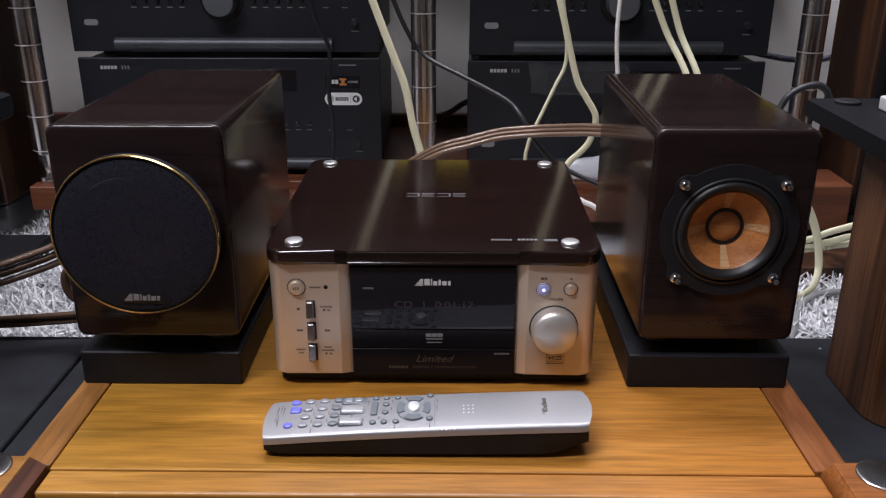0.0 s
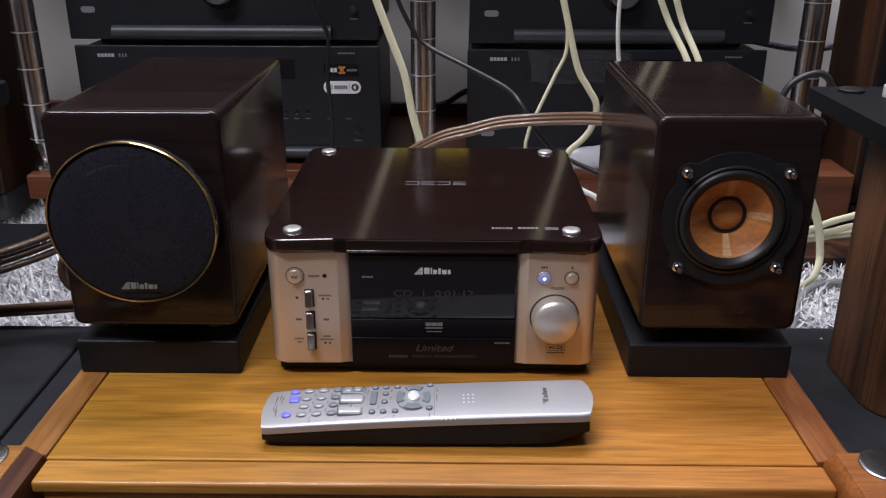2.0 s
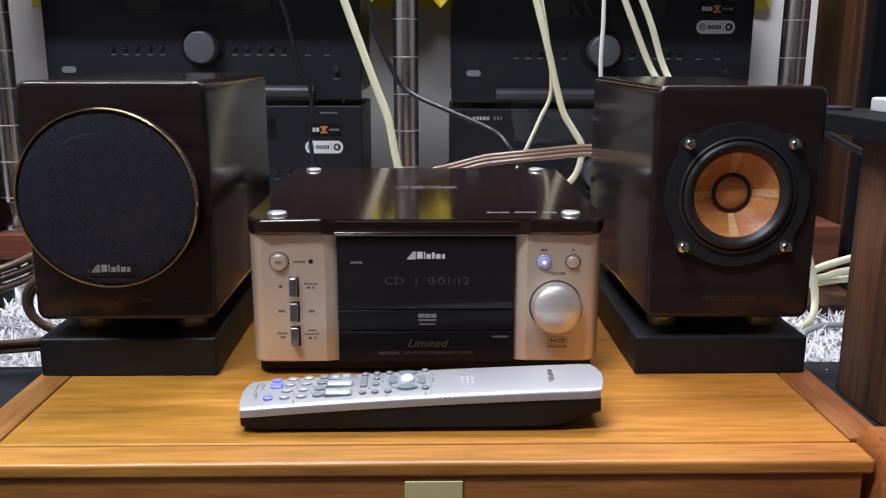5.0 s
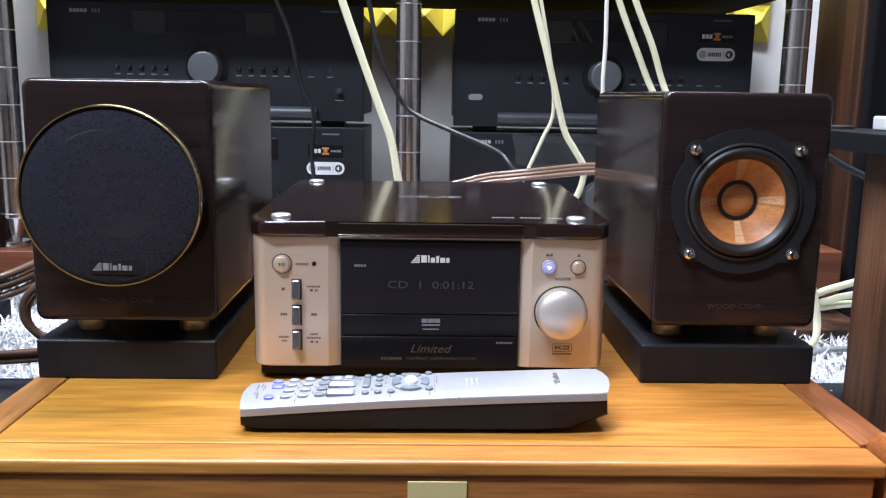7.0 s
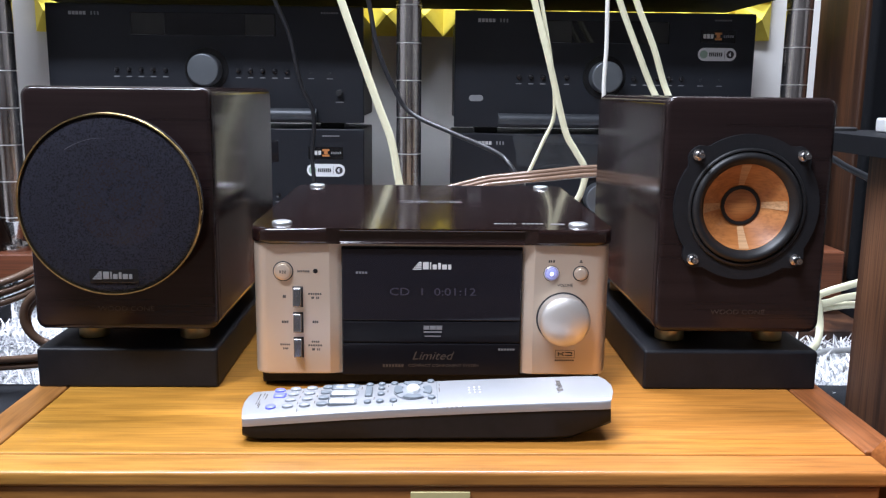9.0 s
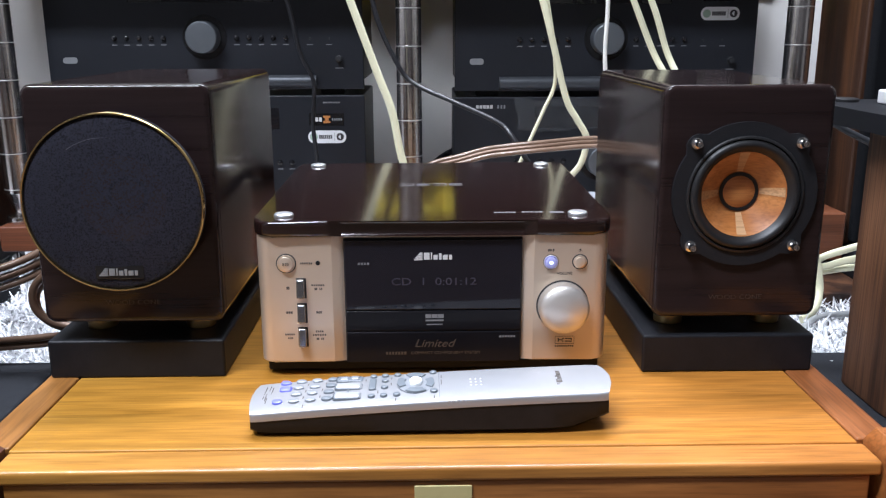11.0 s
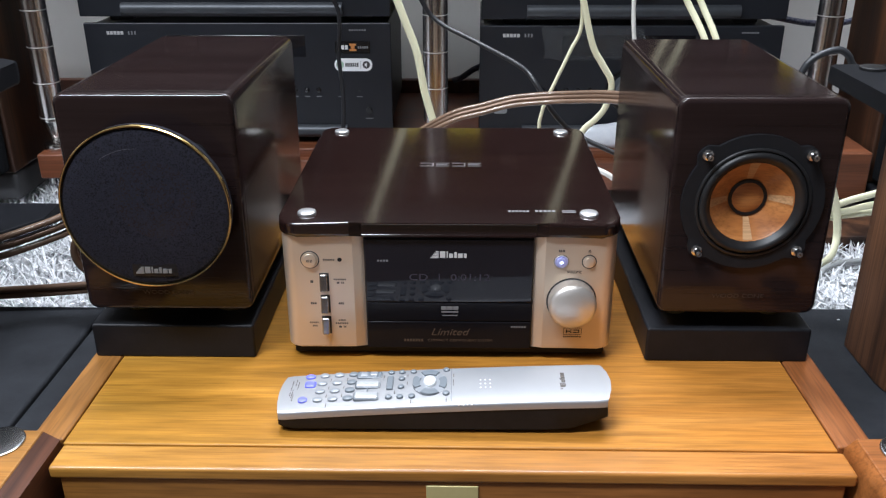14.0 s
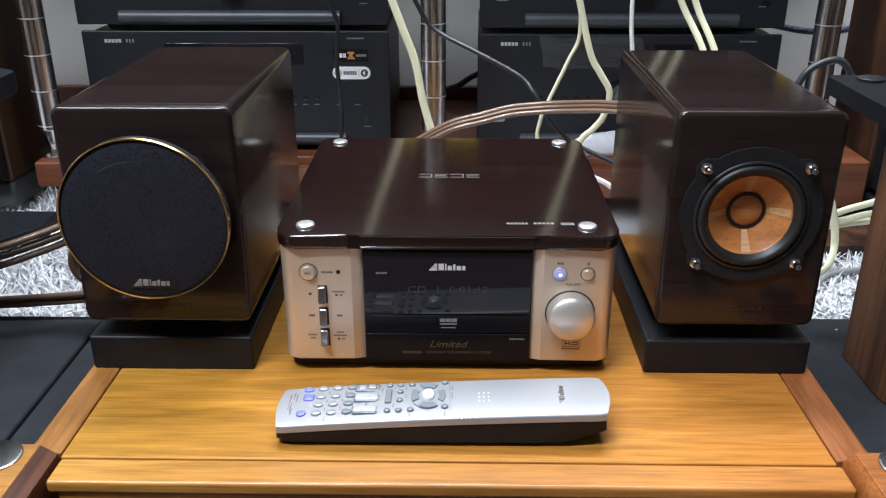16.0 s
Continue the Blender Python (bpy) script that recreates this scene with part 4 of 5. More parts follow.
    # prints follow the crown closely
    for x, y, n in ((-0.1095, 0.010, 5), (-0.1075, 0.006, 6), (-0.1095, -0.008, 4), (-0.0840, -0.0185, 3), (-0.0720, 0.0130, 2), (-0.0450, 0.0130, 3), (0.0060, 0.0020, 4), (0.0010, -0.0185, 3), (-0.0240, -0.0195, 2),
                    (-0.1120, 0.004, 9), (-0.1105, -0.003, 5), (-0.0842, 0.0130, 2), (-0.0846, 0.0020, 2), (-0.0850, -0.0080, 2), (-0.0735, 0.0020, 2), (-0.0740, -0.0080, 2), (-0.0360, -0.0075, 2), (-0.0275, 0.0140, 2), (-0.0275, 0.0035, 2), (0.0062, 0.0120, 2)):
        z = crown(x, y)
        part("key_print", join(*[rbox(-0.0003, 0.0003, k * 0.0022, k * 0.0022 + 0.0016, -0.0003, 0.0001) for k in range(n)]), INK_GREY, p, "", Matrix.Translation((x, y - n * 0.0011, z)))
    for i in range(3):
        for j in range(3):
            x, y = 0.0255 + i * 0.0034, 0.0035 - j * 0.0048
            part("raised_dot", lathe([(0.0007, -0.0004), (0.0006, 0.0003), (0, 0.0005)], 10, "z", (x, y, crown(x, y))), STICKER_WHITE, p)
    for j in range(4):
        x, y = 0.0100 + j * 0.0030, -0.0242
        part("raised_dot", lathe([(0.0007, -0.0006), (0.0006, 0.0003), (0, 0.0005)], 10, "z", (x, y, top(x) - 0.0006)), STICKER_WHITE, p)
    bars("maker_mark", emblem(-0.0130, 0.0130, 0, 0.0048), INK_GREY, p, pose(0.0840, -0.0020, crown(0.084, 0) - 0.0002, 0, -2.9, 90), 0.0003, "dark maker's mark")
    return p


remote()


# ---- rear rack ----
def rear_rack():
    p = thing("equipment_rack", (0, 0, 0), "wooden equipment rack with steel tube pillars behind the platform", "rack")
    part("bottom_board", rbox(-0.62, 0.58, 0.655, 1.02, 0.028, 0.0785, 0.002, 2), RACK_WOOD, p, "reddish wooden bottom shelf")
    part("back_rail", rbox(-0.80, 0.62, 1.022, 1.040, 0.0, 0.102, 0.002, 2), DARK_WOOD_AND_SHADE, p, "dark wooden back rail")
    part("front_rail", rbox(-0.54, 0.47, 0.635, 0.654, 0.020, 0.066, 0.002, 2), RACK_WOOD, p)
    part("upper_shelf", rbox(-0.64, 0.535, 0.60, 0.975, 0.4612, 0.4825, 0.002, 2), SHELF_GLASS, p, "black lacquered upper shelf")
    # black box added above the view so the lacquered tops mirror something dark
    part("unseen_dark_box", rbox(-0.62, 0.525, 0.602, 0.720, 0.4828, 0.590, 0.002, 1), CASE_BLACK, p, "unseen black box added to darken reflections above the shelf")
    for x, y in ((-0.5970, 0.637), (-0.0275, 0.639), (0.5215, 0.630)):
        zb = 0.0835 if x < -0.5 else 0.104 if x > 0.5 else 0.0955
        x0, x1, y0 = (x - 0.020, x + 0.085, y - 0.034) if x < -0.5 else (x - 0.062, x + 0.062, y - 0.072)
        b = part("pillar_block", rbox(x0, x1, y0, y + 0.015, 0.046 if x < -0.5 else 0.036, zb, 0.003, 3), RACK_WOOD, p, "reddish wooden pillar block")
        part("spike", lathe([(0, -0.012), (0.004, -0.010), (0.013, 0.026), (0.013, 0.0465 if x < -0.5 else 0.0365)], 24, "z", (x + 0.005, y - 0.012, 0)), CHROME, b, "steel spike foot")
        d = zb - 0.0955
        t = part("pillar", lathe([(0.0195, 0.0955 + d), (0.0200, 0.0985 + d), (0.0200, 0.1035 + d), (0.0192, 0.1050 + d), (0.0080, 0.1055 + d), (0.0080, 0.110 + d), (0.0165, 0.126), (0.0178, 0.128), (0.0178, 0.80), (0, 0.80)], 40, "z", (x, y, 0)),
                 STEEL, p, "brushed steel tube pillar")
        for k in range(12):
            z = (0.1330 if x < -0.5 else 0.1775) + 0.0516 * k
            part("ring", lathe([(0.0177, z - 0.0007), (0.0182, z - 0.0004), (0.0182, z + 0.0004), (0.0177, z + 0.0007)], 40, "z", (x, y, 0)), RING_STEEL, t, "bright joint ring")
    return p


rear_rack()


# ---- AV receivers ----
def av_receiver(x0, x1, z0, z1, stickers, film=False):
    """One receiver: front plate at y 0.69, case behind; sizes along the front follow its width."""
    w = x1 - x0
    p = thing("av_receiver", (x0, 0.69, z0), "black metal home-cinema receiver with round dial, stacked on the rack", "receiver", "stacked receivers")
    h = z1 - z0
    part("case", rbox(0.006, w - 0.006, 0.008, 0.300, 0.008, h - 0.004, 0.002, 1), CASE_BLACK, p)
    part("front_plate", rbox(0, w, 0, 0.0078, 0.0, h, 0.0018, 2), CABINET_GREY, p, "satin black front plate")
    part("foot_bar", sweep([(0.066, -0.001, 0.0115), (w / 2, -0.001, 0.0115), (w - 0.070, -0.001, 0.0115)], 0.019, 0.019, (0, 0, 1), 16, 2), BAR_METAL, p, "rounded dark metal bar")
    for fx in (0.05, w - 0.05):
        part("foot", rbox(fx - 0.018, fx + 0.018, 0.03, 0.07, -0.0095, 0.0082, 0.002, 1), RUBBER, p)
    f = Matrix.Translation((0, -0.0002, 0)) @ FACING
    bars("maker_mark", print_row(0.034, 0.060, 0.154 * h / 0.168, 0.0050, 5, 0.22), MID_PRINT, p, f, 0.0003, "pale maker's mark")
    bars("series_mark", print_row(0.066, 0.080, 0.154 * h / 0.168, 0.0052, 3, 0.5), DIM_PRINT, p, f, 0.0003)
    bars("small_print", print_row(w - 0.062, w - 0.036, 0.158 * h / 0.168, 0.0022, 7, 0.25), DIM_PRINT, p, f, 0.0003)
    part("display_window", rbox(0.122, w - 0.128, -0.0006, 0.0010, 0.1245, 0.1565, 0.0006, 1), WINDOW_BLACK, p, "black display window")
    # upper receivers: a thin grey patch at each end of the display
    if z0 > 0.2:
        for a, b in ((0.124, 0.172), (w - 0.172, w - 0.130)):
            part("display_end_patch", rbox(a, b, -0.0009, -0.0005, 0.1255, 0.1555, 0.0001, 1), PATCH_GREY, p, "grey patch at an end of the display")
    part("dial_well", lathe([(0.032, -0.0004), (0.032, 0.0010), (0.030, 0.0012), (0.0295, 0.0002), (0, 0.0002)], 48, "y", (w * 0.500, 0, 0.0755)), STICKER_BLACK, p)
    part("dial", lathe([(0.0232, 0.000), (0.0228, 0.022), (0.0218, 0.0240), (0.0205, 0.0245), (0, 0.0245)], 48, "y", (w * 0.500, 0, 0.0755)), KNOB_GREY, p, "round grey metal dial")
    marks = []
    for k in range(5):
        for bx in (w * 0.215 + k * 0.0178, w * 0.600 + k * 0.0178):
            part("push_button", lathe([(0.0042, -0.0005), (0.0042, 0.0003), (0.0032, 0.0005), (0.0030, 0.0036), (0.0024, 0.0042), (0, 0.0044)], 16, "y", (bx, 0, 0.0745)), BUTTON_BLACK, p)
            marks.append((bx - 0.0040, bx + 0.0040, 0.0640, 0.0654))
    for bx in (w - 0.078, w - 0.050):
        part("sensor", lathe([(0.0020, -0.0005), (0.0018, 0.0008), (0, 0.0010)], 12, "y", (bx, 0, 0.0730)), CASE_BLACK, p)
        marks.append((bx - 0.0045, bx + 0.0045, 0.0638, 0.0650))
    part("headphone_socket", lathe([(0.0058, -0.0005), (0.0058, 0.0006), (0.0046, 0.0008), (0.0042, 0.0080), (0, 0.0085)], 20, "y", (w - 0.036, 0, 0.044)), CASE_BLACK, p)
    marks.append((w - 0.042, w - 0.030, 0.030, 0.0314))
    for mark in marks:
        bars("button_print", [mark], DIM_PRINT, p, f, 0.0002)
    part("power_badge", prism(rounded_rect(0.022, 0.043, 0.0385, 0.0475, 0.0044), 0, 0.0006), BADGE_GREY, p, "small grey oval badge", f)
    if stickers:
        sx, sz = stickers
        part("black_label", rbox(sx - 0.026, sx + 0.026, -0.0006, 0.0003, sz + 0.017, sz + 0.035), STICKER_BLACK, p, "black printed label")
        bars("label_mark", print_row(sx - 0.022, sx - 0.006, sz + 0.026, 0.0062, 3, 0.2), PALE_PRINT, p, Matrix.Translation((0, -0.0007, 0)) @ FACING)
        bars("label_mark", [(sx - 0.005, sx + 0.0055, sz + 0.0285, sz + 0.0315), (sx - 0.0025, sx + 0.003, sz + 0.0240, sz + 0.0285), (sx - 0.005, sx + 0.0055, sz + 0.0205, sz + 0.0235)], STICKER_ORANGE, p, Matrix.Translation((0, -0.0007, 0)) @ FACING)
        bars("label_mark", print_row(sx + 0.008, sx + 0.024, sz + 0.026, 0.0034, 5, 0.35), DIM_PRINT, p, Matrix.Translation((0, -0.0007, 0)) @ FACING)
        lab = part("white_label", prism(rounded_rect(sx - 0.0285, sx + 0.0285, sz - 0.0095, sz + 0.0095, 0.0092), 0, 0.0006), STICKER_WHITE, p, "white rounded streaming label", f)
        g = Matrix.Translation((0, -0.0009, 0)) @ FACING
        part("label_dot", prism([(sx - 0.0200 + 0.0058 * math.cos(k / 10 * math.pi), sz + 0.0058 * math.sin(k / 10 * math.pi)) for k in range(20)], 0, 0.0003), STICKER_GREEN, lab, "", g)
        bars("label_word", print_row(sx - 0.0120, sx + 0.0085, sz, 0.0058, 7, 0.3), INK, lab, g)
        bars("label_line", [(sx + 0.0110, sx + 0.0114, sz - 0.006, sz + 0.006)], INK_GREY, lab, g)
        part("label_dot", prism([(sx + 0.0195 + 0.0056 * math.cos(k / 10 * math.pi), sz + 0.0056 * math.sin(k / 10 * math.pi)) for k in range(20)], 0, 0.0003), INK, lab, "", g)
        bars("label_mark", [(sx + 0.0170, sx + 0.0188, sz - 0.0014, sz + 0.0014), (sx + 0.0186, sx + 0.0204, sz - 0.003, sz + 0.003)], STICKER_WHITE, lab, Matrix.Translation((0, -0.0014, 0)) @ FACING)
    if film:
        bm = bmesh.new()
        nx, nz = 28, 12
        grid = []
        for j in range(nz + 1):
            row = []
            for i in range(nx + 1):
                a, c = i / nx, j / nz
                edge = 0.0016 * math.sin(9 * a + 2) + 0.0012 * math.sin(23 * a)
                x = 0.094 + 0.150 * a + (0.0030 * math.sin(5 * c) if i in (0, nx) else 0)
                z = 0.1210 + 0.0465 * c + (edge if j in (0, nz) else 0)
                y = -0.0016 - 0.0011 * (1 + math.sin(17 * a + 5 * c) * math.cos(6 * c - 4 * a)) - 0.0012 * a
                row.append(bm.verts.new((x, y, z)))
            grid.append(row)
        for ra, rb in zip(grid, grid[1:]):
            for i in range(nx):
                bm.faces.new((ra[i], ra[i + 1], rb[i + 1], rb[i]))
        bmesh.ops.solidify(bm, geom=bm.faces[:], thickness=0.0002)
        part("clear_film", bm, FILM, p, "loose clear protective film")
    return p


av_receiver(-0.553, -0.095, 0.0860, 0.2605, (0.4005, 0.1130))
av_receiver(-0.556, -0.095, 0.2695, 0.4380, None)
av_receiver(0.037, 0.483, 0.0860, 0.2565, None, film=True)
av_receiver(0.039, 0.484, 0.2655, 0.4350, (0.3890, 0.1105))


# ---- acoustic foam on the wall ----
def foam_tile(x0, z0):
    bm = bmesh.new()
    s = 0.136 / 2
    bm2 = rbox(0, 0.272, -0.012, 0, 0, 0.136)
    for i in range(4):
        for j in range(2):
            a = [bm.verts.new((i * s + dx * s, -0.012, j * s + dz * s)) for dx, dz in ((0, 0), (1, 0), (1, 1), (0, 1))]
            c = bm.verts.new((i * s + s / 2, -0.058, j * s + s / 2))
            for k in range(4):
                bm.faces.new((a[k], a[(k + 1) % 4], c))
    t = thing("acoustic_foam", (x0, 1.05, z0), "yellow pyramid acoustic foam tile on the wall", "acoustic foam", "foam tiles")
    part("tile", join(bm2, bm), FOAM, t, angle=10)
    return t


first_tile = foam_tile(-0.72, 0.418)
for k in range(1, 5):
    copy_thing(first_tile, pose(-0.72 + 0.272 * k, 1.05, 0.418))


# ---- stands and tower speakers at the sides ----
def stand(side):
    s = side
    p = thing("speaker_stand", (0, 0, 0), "speaker stand with black slab top and walnut-veneered leg", "stand", "side stands")
    if s > 0:
        out = rounded_rect(0.3835, 0.80, -0.25, 0.281, 0.006)
    else:
        out = rounded_rect(-0.85, -0.455, -0.25, 0.306, 0.022)
    part("top_slab", prism(out, 0.2665 if s > 0 else 0.2615, 0.2835, 0.0035, 2), SLAB_BLACK, p, "black slab top")
    if s > 0:
        part("leg", prism([(0.4085, 0.182), (0.4085, 0.110), (0.4110, 0.096), (0.4180, 0.084), (0.4290, 0.076), (0.4430, 0.072), (0.70, 0.072), (0.70, 0.182)], 0.0122, 0.2662, 0.002, 2), WALNUT, p, "walnut-veneered leg")
        part("pad", lathe([(0, 0.2875), (0.011, 0.2872), (0.0128, 0.2862), (0.0128, 0.2832)], 28, "z", (0.417, 0.255, 0)), RUBBER, p, "round black rubber pad")
        part("clip", rbox(0.4345, 0.465, 0.196, 0.228, 0.2836, 0.2975, 0.002, 2), PALE_PLASTIC, p, "pale plastic clip")
    else:
        part("leg", rbox(-0.80, -0.60, -0.10, 0.12, 0.0142, 0.2612, 0.006, 3), WALNUT, p, "walnut-veneered leg")
    return p


stand(1)
stand(-1)


def tower_speaker(side):
    s = side
    if s > 0:
        p = thing("tower_speaker", (0.589, 0.575, 0), "tall rosewood-veneered tower loudspeaker with black grille", "loudspeaker", "tower loudspeakers", 0)
    else:
        p = thing("tower_speaker", (-0.652, 0.60, 0), "tall rosewood-veneered tower loudspeaker with black grille", "loudspeaker", "tower loudspeakers", 0)
    a, b = (0, 0.30) if s > 0 else (-0.30, 0)
    part("cabinet", rbox(a, b, 0.0, 0.145 if s > 0 else 0.150, 0.055, 1.15, 0.004, 3), ROSEWOOD, p, "rosewood-veneered cabinet")
    part("grille", rbox(a + 0.004, b - 0.004, -0.022, -0.0005, 0.06, 1.14, 0.006, 2), SPK_CLOTH, p, "black cloth grille")
    part("plinth", rbox(a, b, -0.05 if s > 0 else 0.0, 0.17, 0.012, 0.0545, 0.006, 2), SLAB_BLACK if s > 0 else DUSTY_BLACK, p, "black plinth")
    for fx in (a + 0.02, b - 0.02):
        for fy in (-0.02, 0.14):
            part("spike", lathe([(0, -0.012), (0.008, 0.0), (0.010, 0.0122), (0, 0.0122)], 16, "z", (fx, fy, 0)), CHROME, p)
    return p


tower_speaker(1)
tower_speaker(-1)
tagged(part("floor_slab", prism([(-0.95, 0.400), (-0.640, 0.400), (-0.572, 0.500), (-0.575, 0.560), (-0.95, 0.560)], 0.0, 0.024, 0.002, 2), SLAB_BLACK),
       "black felt-covered slab lying on the rug beside the rack", "base plate")
# rosewood makes this reddish board darker, standing in for the shadow on it
tagged(part("floor_board", rbox(0.42, 0.95, 0.470, 0.82, -0.0075, 0.0150, 0.002, 2), ROSEWOOD), "reddish wooden board under the tower loudspeaker, coloured extra dark for shadow", "base plate")


# ---- cables ----
def cable(name, pts, w, material, label, h=None, side=(0, 1, 0), n=8):
    return tagged(part(name, sweep(pts, w, h, side, 10, n), material, angle=80), label, "cable")


cable("speaker_cable", [(-0.124, 0.5, 0.475), (-0.109, 0.5, 0.426), (-0.077, 0.5, 0.336), (-0.062, 0.5, 0.295), (-0.047, 0.5, 0.254), (-0.038, 0.5, 0.205), (-0.031, 0.5, 0.178), (-0.025, 0.5, 0.155), (-0.018, 0.5, 0.10), (-0.015, 0.5, -0.004)],
      0.010, CREAM, "cream twin-core cable hanging in front of the rack", 0.006)
cable("speaker_cable", [(0.118, 0.47, 0.475), (0.127, 0.47, 0.430), (0.146, 0.465, 0.360), (0.153, 0.465, 0.334), (0.170, 0.465, 0.271), (0.184, 0.465, 0.246), (0.197, 0.465, 0.222), (0.192, 0.465, 0.193), (0.180, 0.465, 0.176), (0.165, 0.465, 0.161), (0.150, 0.46, 0.13)],
      0.0082, CREAM, "cream twin-core cable hanging in front of the rack", 0.0055)
cable("thin_cable", [(0.128, 0.48, 0.475), (0.137, 0.48, 0.430), (0.152, 0.475, 0.350), (0.158, 0.482, 0.291), (0.146, 0.485, 0.258), (0.133, 0.485, 0.228), (0.120, 0.485, 0.198), (0.114, 0.485, 0.180), (0.112, 0.485, 0.150), (0.13, 0.50, 0.05), (0.14, 0.50, -0.004)],
      0.0048, CREAM, "thin cream cable hanging in front of the rack")
cable("thin_cable", [(0.223, 0.50, 0.475), (0.223, 0.50, 0.430), (0.224, 0.50, 0.376), (0.223, 0.50, 0.321), (0.229, 0.50, 0.262), (0.243, 0.49, 0.20), (0.25, 0.47, 0.10), (0.25, 0.46, -0.004)],
      0.0055, WHITE_CABLE, "thin white cable hanging in front of the rack")
cable("speaker_cable", [(0.226, 0.50, 0.475), (0.238, 0.50, 0.432), (0.262, 0.50, 0.375), (0.286, 0.50, 0.322), (0.312, 0.48, 0.270), (0.330, 0.46, 0.20), (0.335, 0.45, 0.10)],
      0.0082, CREAM, "cream twin-core cable hanging in front of the rack", 0.0055)
cable("speaker_cable", [(0.246, 0.50, 0.475), (0.259, 0.50, 0.432), (0.284, 0.50, 0.375), (0.303, 0.50, 0.322), (0.326, 0.48, 0.270), (0.345, 0.46, 0.20), (0.35, 0.45, 0.10)],
      0.0082, CREAM, "cream twin-core cable hanging in front of the rack", 0.0055)
cable("signal_cable", [(-0.092, 0.54, 0.475), (-0.078, 0.54, 0.430), (-0.066, 0.535, 0.370), (-0.042, 0.53, 0.315), (-0.020, 0.525, 0.288), (0.030, 0.50, 0.266), (0.080, 0.46, 0.246), (0.098, 0.435, 0.232), (0.122, 0.42, 0.196), (0.150, 0.41, 0.172), (0.205, 0.39, 0.150)],
      0.0062, BLACK_CABLE, "thin black cable looping past the pillar")
cable("signal_cable", [(-0.225, 0.62, 0.470), (-0.210, 0.62, 0.434), (-0.192, 0.62, 0.390), (-0.178, 0.62, 0.325), (-0.161, 0.62, 0.284), (-0.164, 0.62, 0.225), (-0.159, 0.61, 0.175), (-0.160, 0.60, 0.125), (-0.165, 0.60, 0.085)],
      0.0060, BLACK_CABLE, "thin black cable hanging over a receiver")


def ribbed_cable(pts, label, strands=3, pitch=0.0062, w=0.0062, side=(0, 0, 1)):
    """A flat brown cable: round cores lying side by side."""
    p = thing("flat_speaker_cable", (0, 0, 0), label, "cable")
    line = [Vector(q) for q in pts]
    for k in range(strands):
        off = Vector(side).normalized() * (k - (strands - 1) / 2) * pitch
        part("core", sweep([q + off for q in line], w, w, (0, 1, 0), 8, 8), BROWN_CABLE if k % 2 == 0 else COPPER, p, angle=80)
    return p


ribbed_cable([(-0.110, 0.44, 0.112), (-0.075, 0.42, 0.145), (-0.040, 0.41, 0.172), (0.000, 0.405, 0.195), (0.035, 0.405, 0.2045), (0.067, 0.405, 0.213), (0.095, 0.403, 0.217), (0.133, 0.390, 0.2225), (0.185, 0.350, 0.2320), (0.215, 0.300, 0.234), (0.226, 0.242, 0.230)],
             "flat brown ribbed speaker cable arching to the loudspeaker", 3, 0.0056, 0.0058, (0, 0.75, 0.75))
ribbed_cable([(-0.62, 0.16, 0.085), (-0.50, 0.20, 0.100), (-0.43, 0.235, 0.114), (-0.390, 0.25, 0.130), (-0.33, 0.262, 0.160), (-0.25, 0.250, 0.19), (-0.23, 0.236, 0.20)],
             "three brown cables side by side running to the loudspeaker", 3, 0.0105, 0.0078, (0, -0.2, 1))
ribbed_cable([(-0.60, 0.245, 0.030), (-0.50, 0.25, 0.033), (-0.43, 0.255, 0.036), (-0.36, 0.26, 0.040), (-0.28, 0.27, 0.036)],
             "brown twin cable lying on the rug", 2, 0.0085, 0.0080, (0, -0.3, 1))
ribbed_cable([(-0.300, 0.235, 0.150), (-0.350, 0.230, 0.135), (-0.392, 0.228, 0.110), (-0.400, 0.228, 0.085), (-0.384, 0.232, 0.064), (-0.345, 0.24, 0.056), (-0.30, 0.262, 0.055)],
             "brown cable looping behind the loudspeaker", 2, 0.0085, 0.0085, (0, -0.8, 0.6))
cable("speaker_cable", [(0.462, 0.43, 0.125), (0.475, 0.43, 0.102), (0.484, 0.43, 0.081), (0.491, 0.43, 0.057), (0.493, 0.425, 0.030), (0.480, 0.405, 0.014), (0.455, 0.385, 0.008)], 0.0105, CREAM, "cream twin-core cable draped to the rug", 0.006)
cable("speaker_cable", [(0.45, 0.47, 0.050), (0.489, 0.46, 0.059), (0.516, 0.46, 0.070), (0.545, 0.46, 0.079), (0.62, 0.47, 0.098)], 0.010, CREAM, "cream twin-core cable strung past the rack block", 0.0058)
cable("speaker_cable", [(0.45, 0.475, 0.047), (0.487, 0.463, 0.050), (0.516, 0.463, 0.054), (0.544, 0.463, 0.062), (0.62, 0.47, 0.072)], 0.010, CREAM, "cream twin-core cable strung past the rack block", 0.0058)
cable("speaker_cable", [(0.45, 0.48, 0.038), (0.487, 0.468, 0.042), (0.516, 0.468, 0.046), (0.544, 0.468, 0.050), (0.62, 0.48, 0.052)], 0.010, CREAM, "cream twin-core cable strung past the rack block", 0.0058)
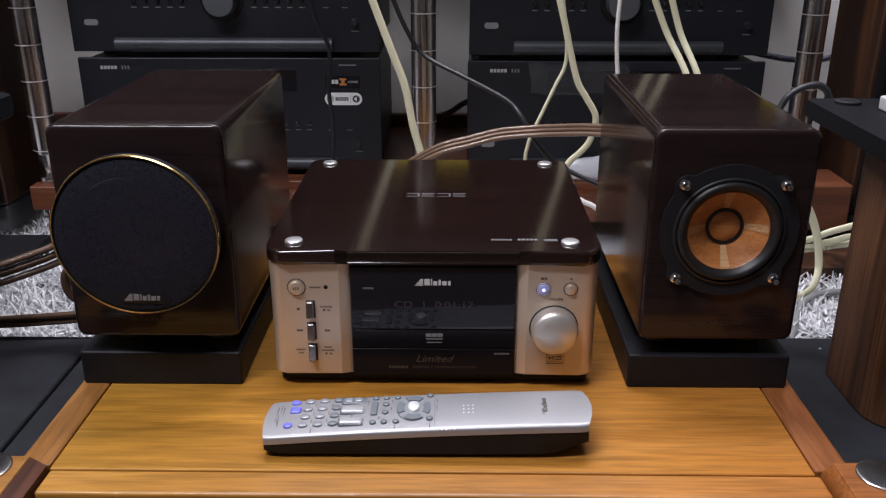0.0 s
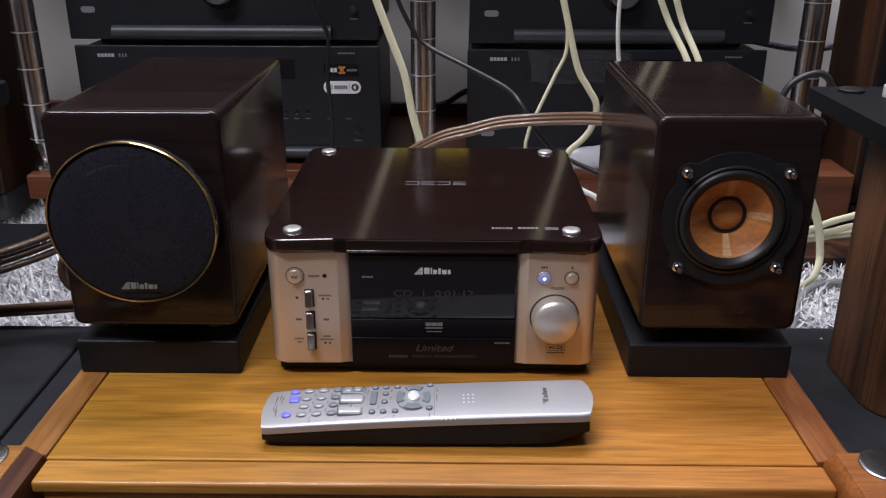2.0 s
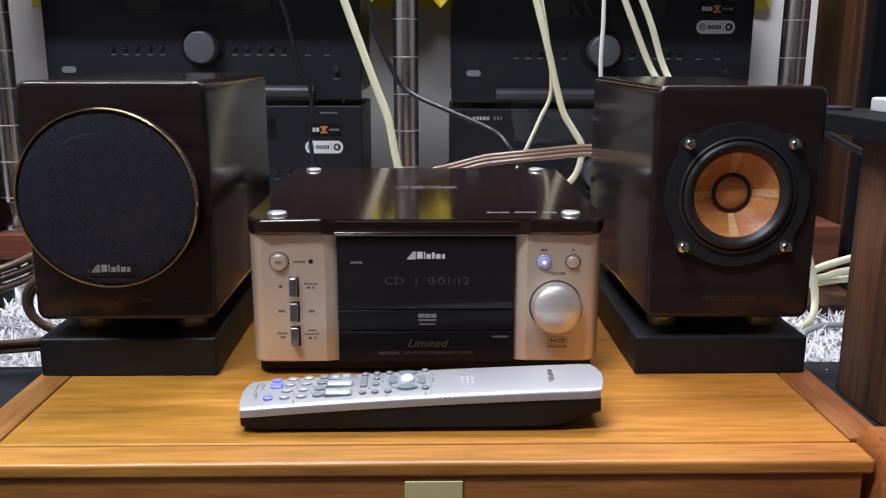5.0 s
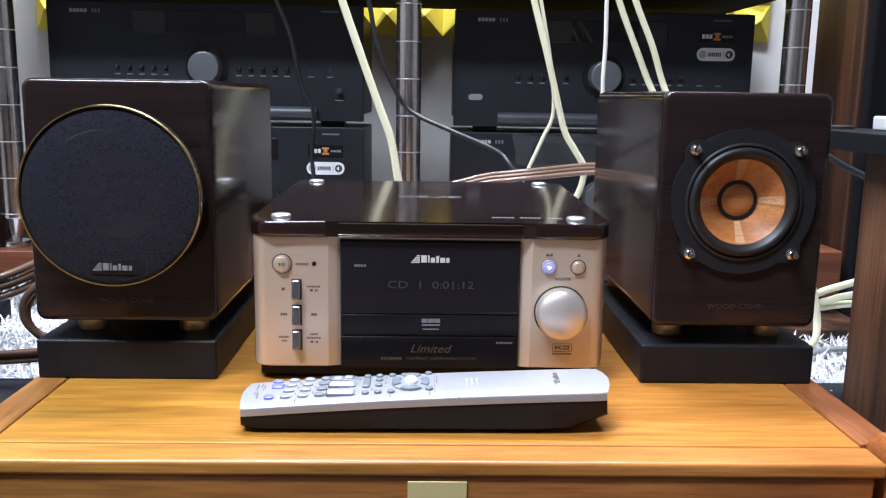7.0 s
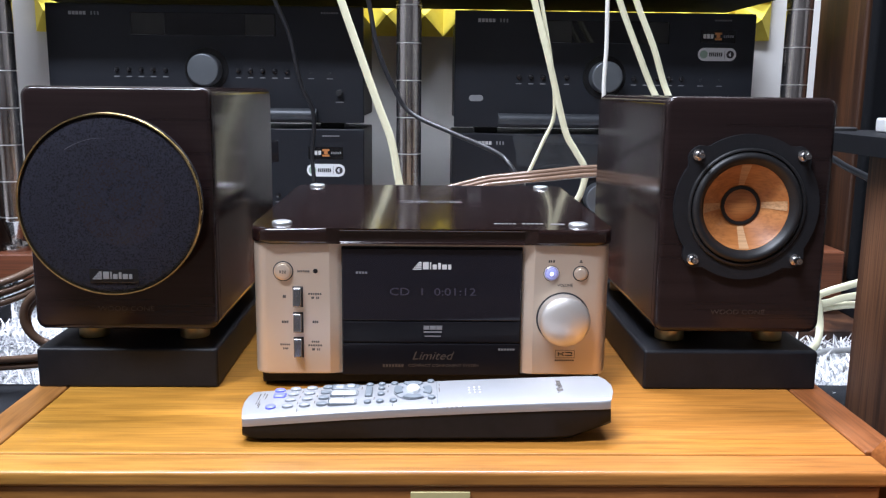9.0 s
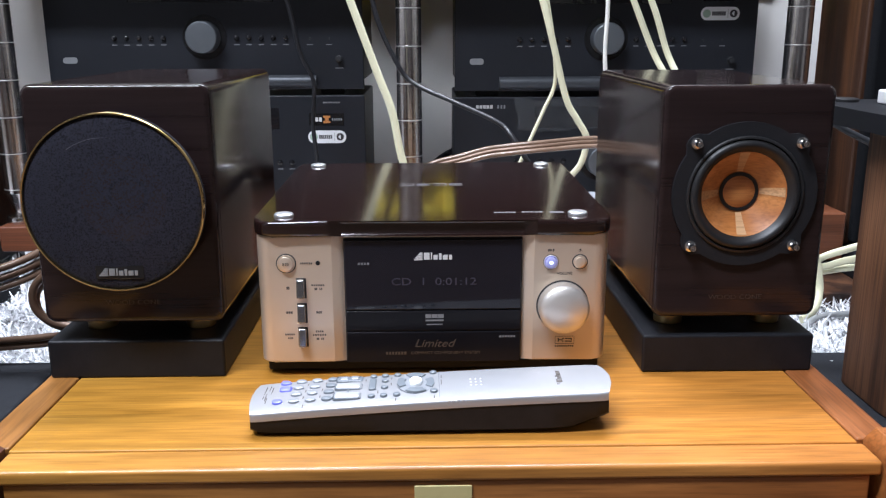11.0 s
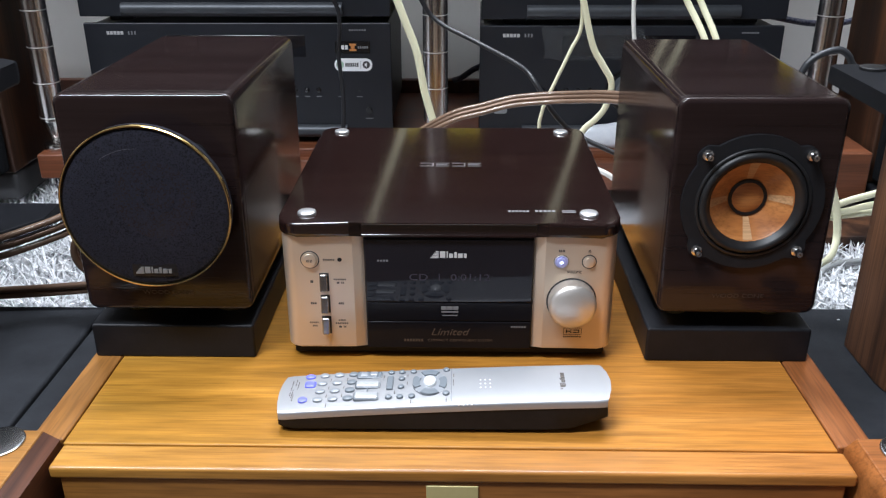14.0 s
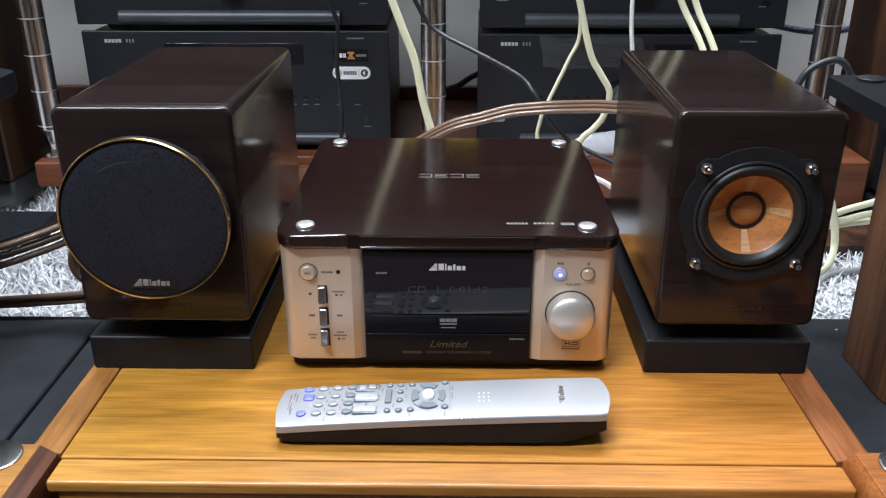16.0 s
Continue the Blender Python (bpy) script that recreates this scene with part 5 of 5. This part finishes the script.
cable("power_cord", [(0.405, 0.275, 0.0), (0.423, 0.307, 0.004), (0.445, 0.355, 0.006), (0.473, 0.388, 0.008), (0.515, 0.405, 0.008), (0.58, 0.41, 0.006)], 0.008, CORD_GREY, "pale grey cord lying on the rug")
cable("hose", [(0.36, 0.44, 0.0), (0.372, 0.43, 0.12), (0.395, 0.42, 0.21), (0.411, 0.42, 0.243), (0.419, 0.42, 0.258), (0.434, 0.42, 0.268), (0.451, 0.42, 0.272), (0.463, 0.42, 0.266), (0.473, 0.42, 0.252), (0.500, 0.42, 0.236), (0.560, 0.42, 0.20), (0.590, 0.42, 0.12), (0.600, 0.42, 0.0)], 0.0085, HOSE, "thick grey-black hose behind the stand")
cable("braided_cord", [(0.48, 0.99, 0.245), (0.578, 0.95, 0.226), (0.63, 0.95, 0.219), (0.684, 0.95, 0.222), (0.75, 0.96, 0.245)], 0.011, BRAID, "dark blue braided mains cord")
cable("braided_cord", [(-0.005, 1.03, 0.100), (0.010, 1.00, 0.112), (0.030, 0.99, 0.128), (0.05, 0.98, 0.140)], 0.011, BRAID, "dark braided mains cord behind the pillar")
cable("pale_cord", [(0.150, 0.56, 0.004), (0.170, 0.555, 0.060), (0.186, 0.55, 0.085), (0.204, 0.55, 0.080), (0.222, 0.55, 0.070), (0.240, 0.55, 0.050), (0.250, 0.55, 0.004)], 0.0075, WHITE_CABLE, "pale cord looped in front of the rack")


def plastic_bag():
    """A crumpled bag: a squashed ball pushed about by creases and flattened where it lies."""
    rng = random.Random(11)
    bm = bmesh.new()
    bmesh.ops.create_icosphere(bm, subdivisions=4, radius=1.0)
    creases = [(Vector((rng.gauss(0, 1), rng.gauss(0, 1), rng.gauss(0, 1))).normalized(), rng.uniform(5, 11), rng.uniform(0, 6)) for _ in range(9)]
    for v in bm.verts:
        n = v.co.normalized()
        k = 1 + sum(0.045 * abs(math.sin(f * n.dot(d) + o)) for d, f, o in creases) - 0.25
        v.co = Vector((0.235 + 0.058 * k * n.x, 0.671 + 0.0145 * n.y, max(0.0787, 0.0945 + 0.020 * k * n.z + 0.004 * n.x)))
    return tagged(part("plastic_bag", bm, BAG, angle=50), "crumpled pale bluish plastic bag lying on the rack shelf", "bag")


plastic_bag()
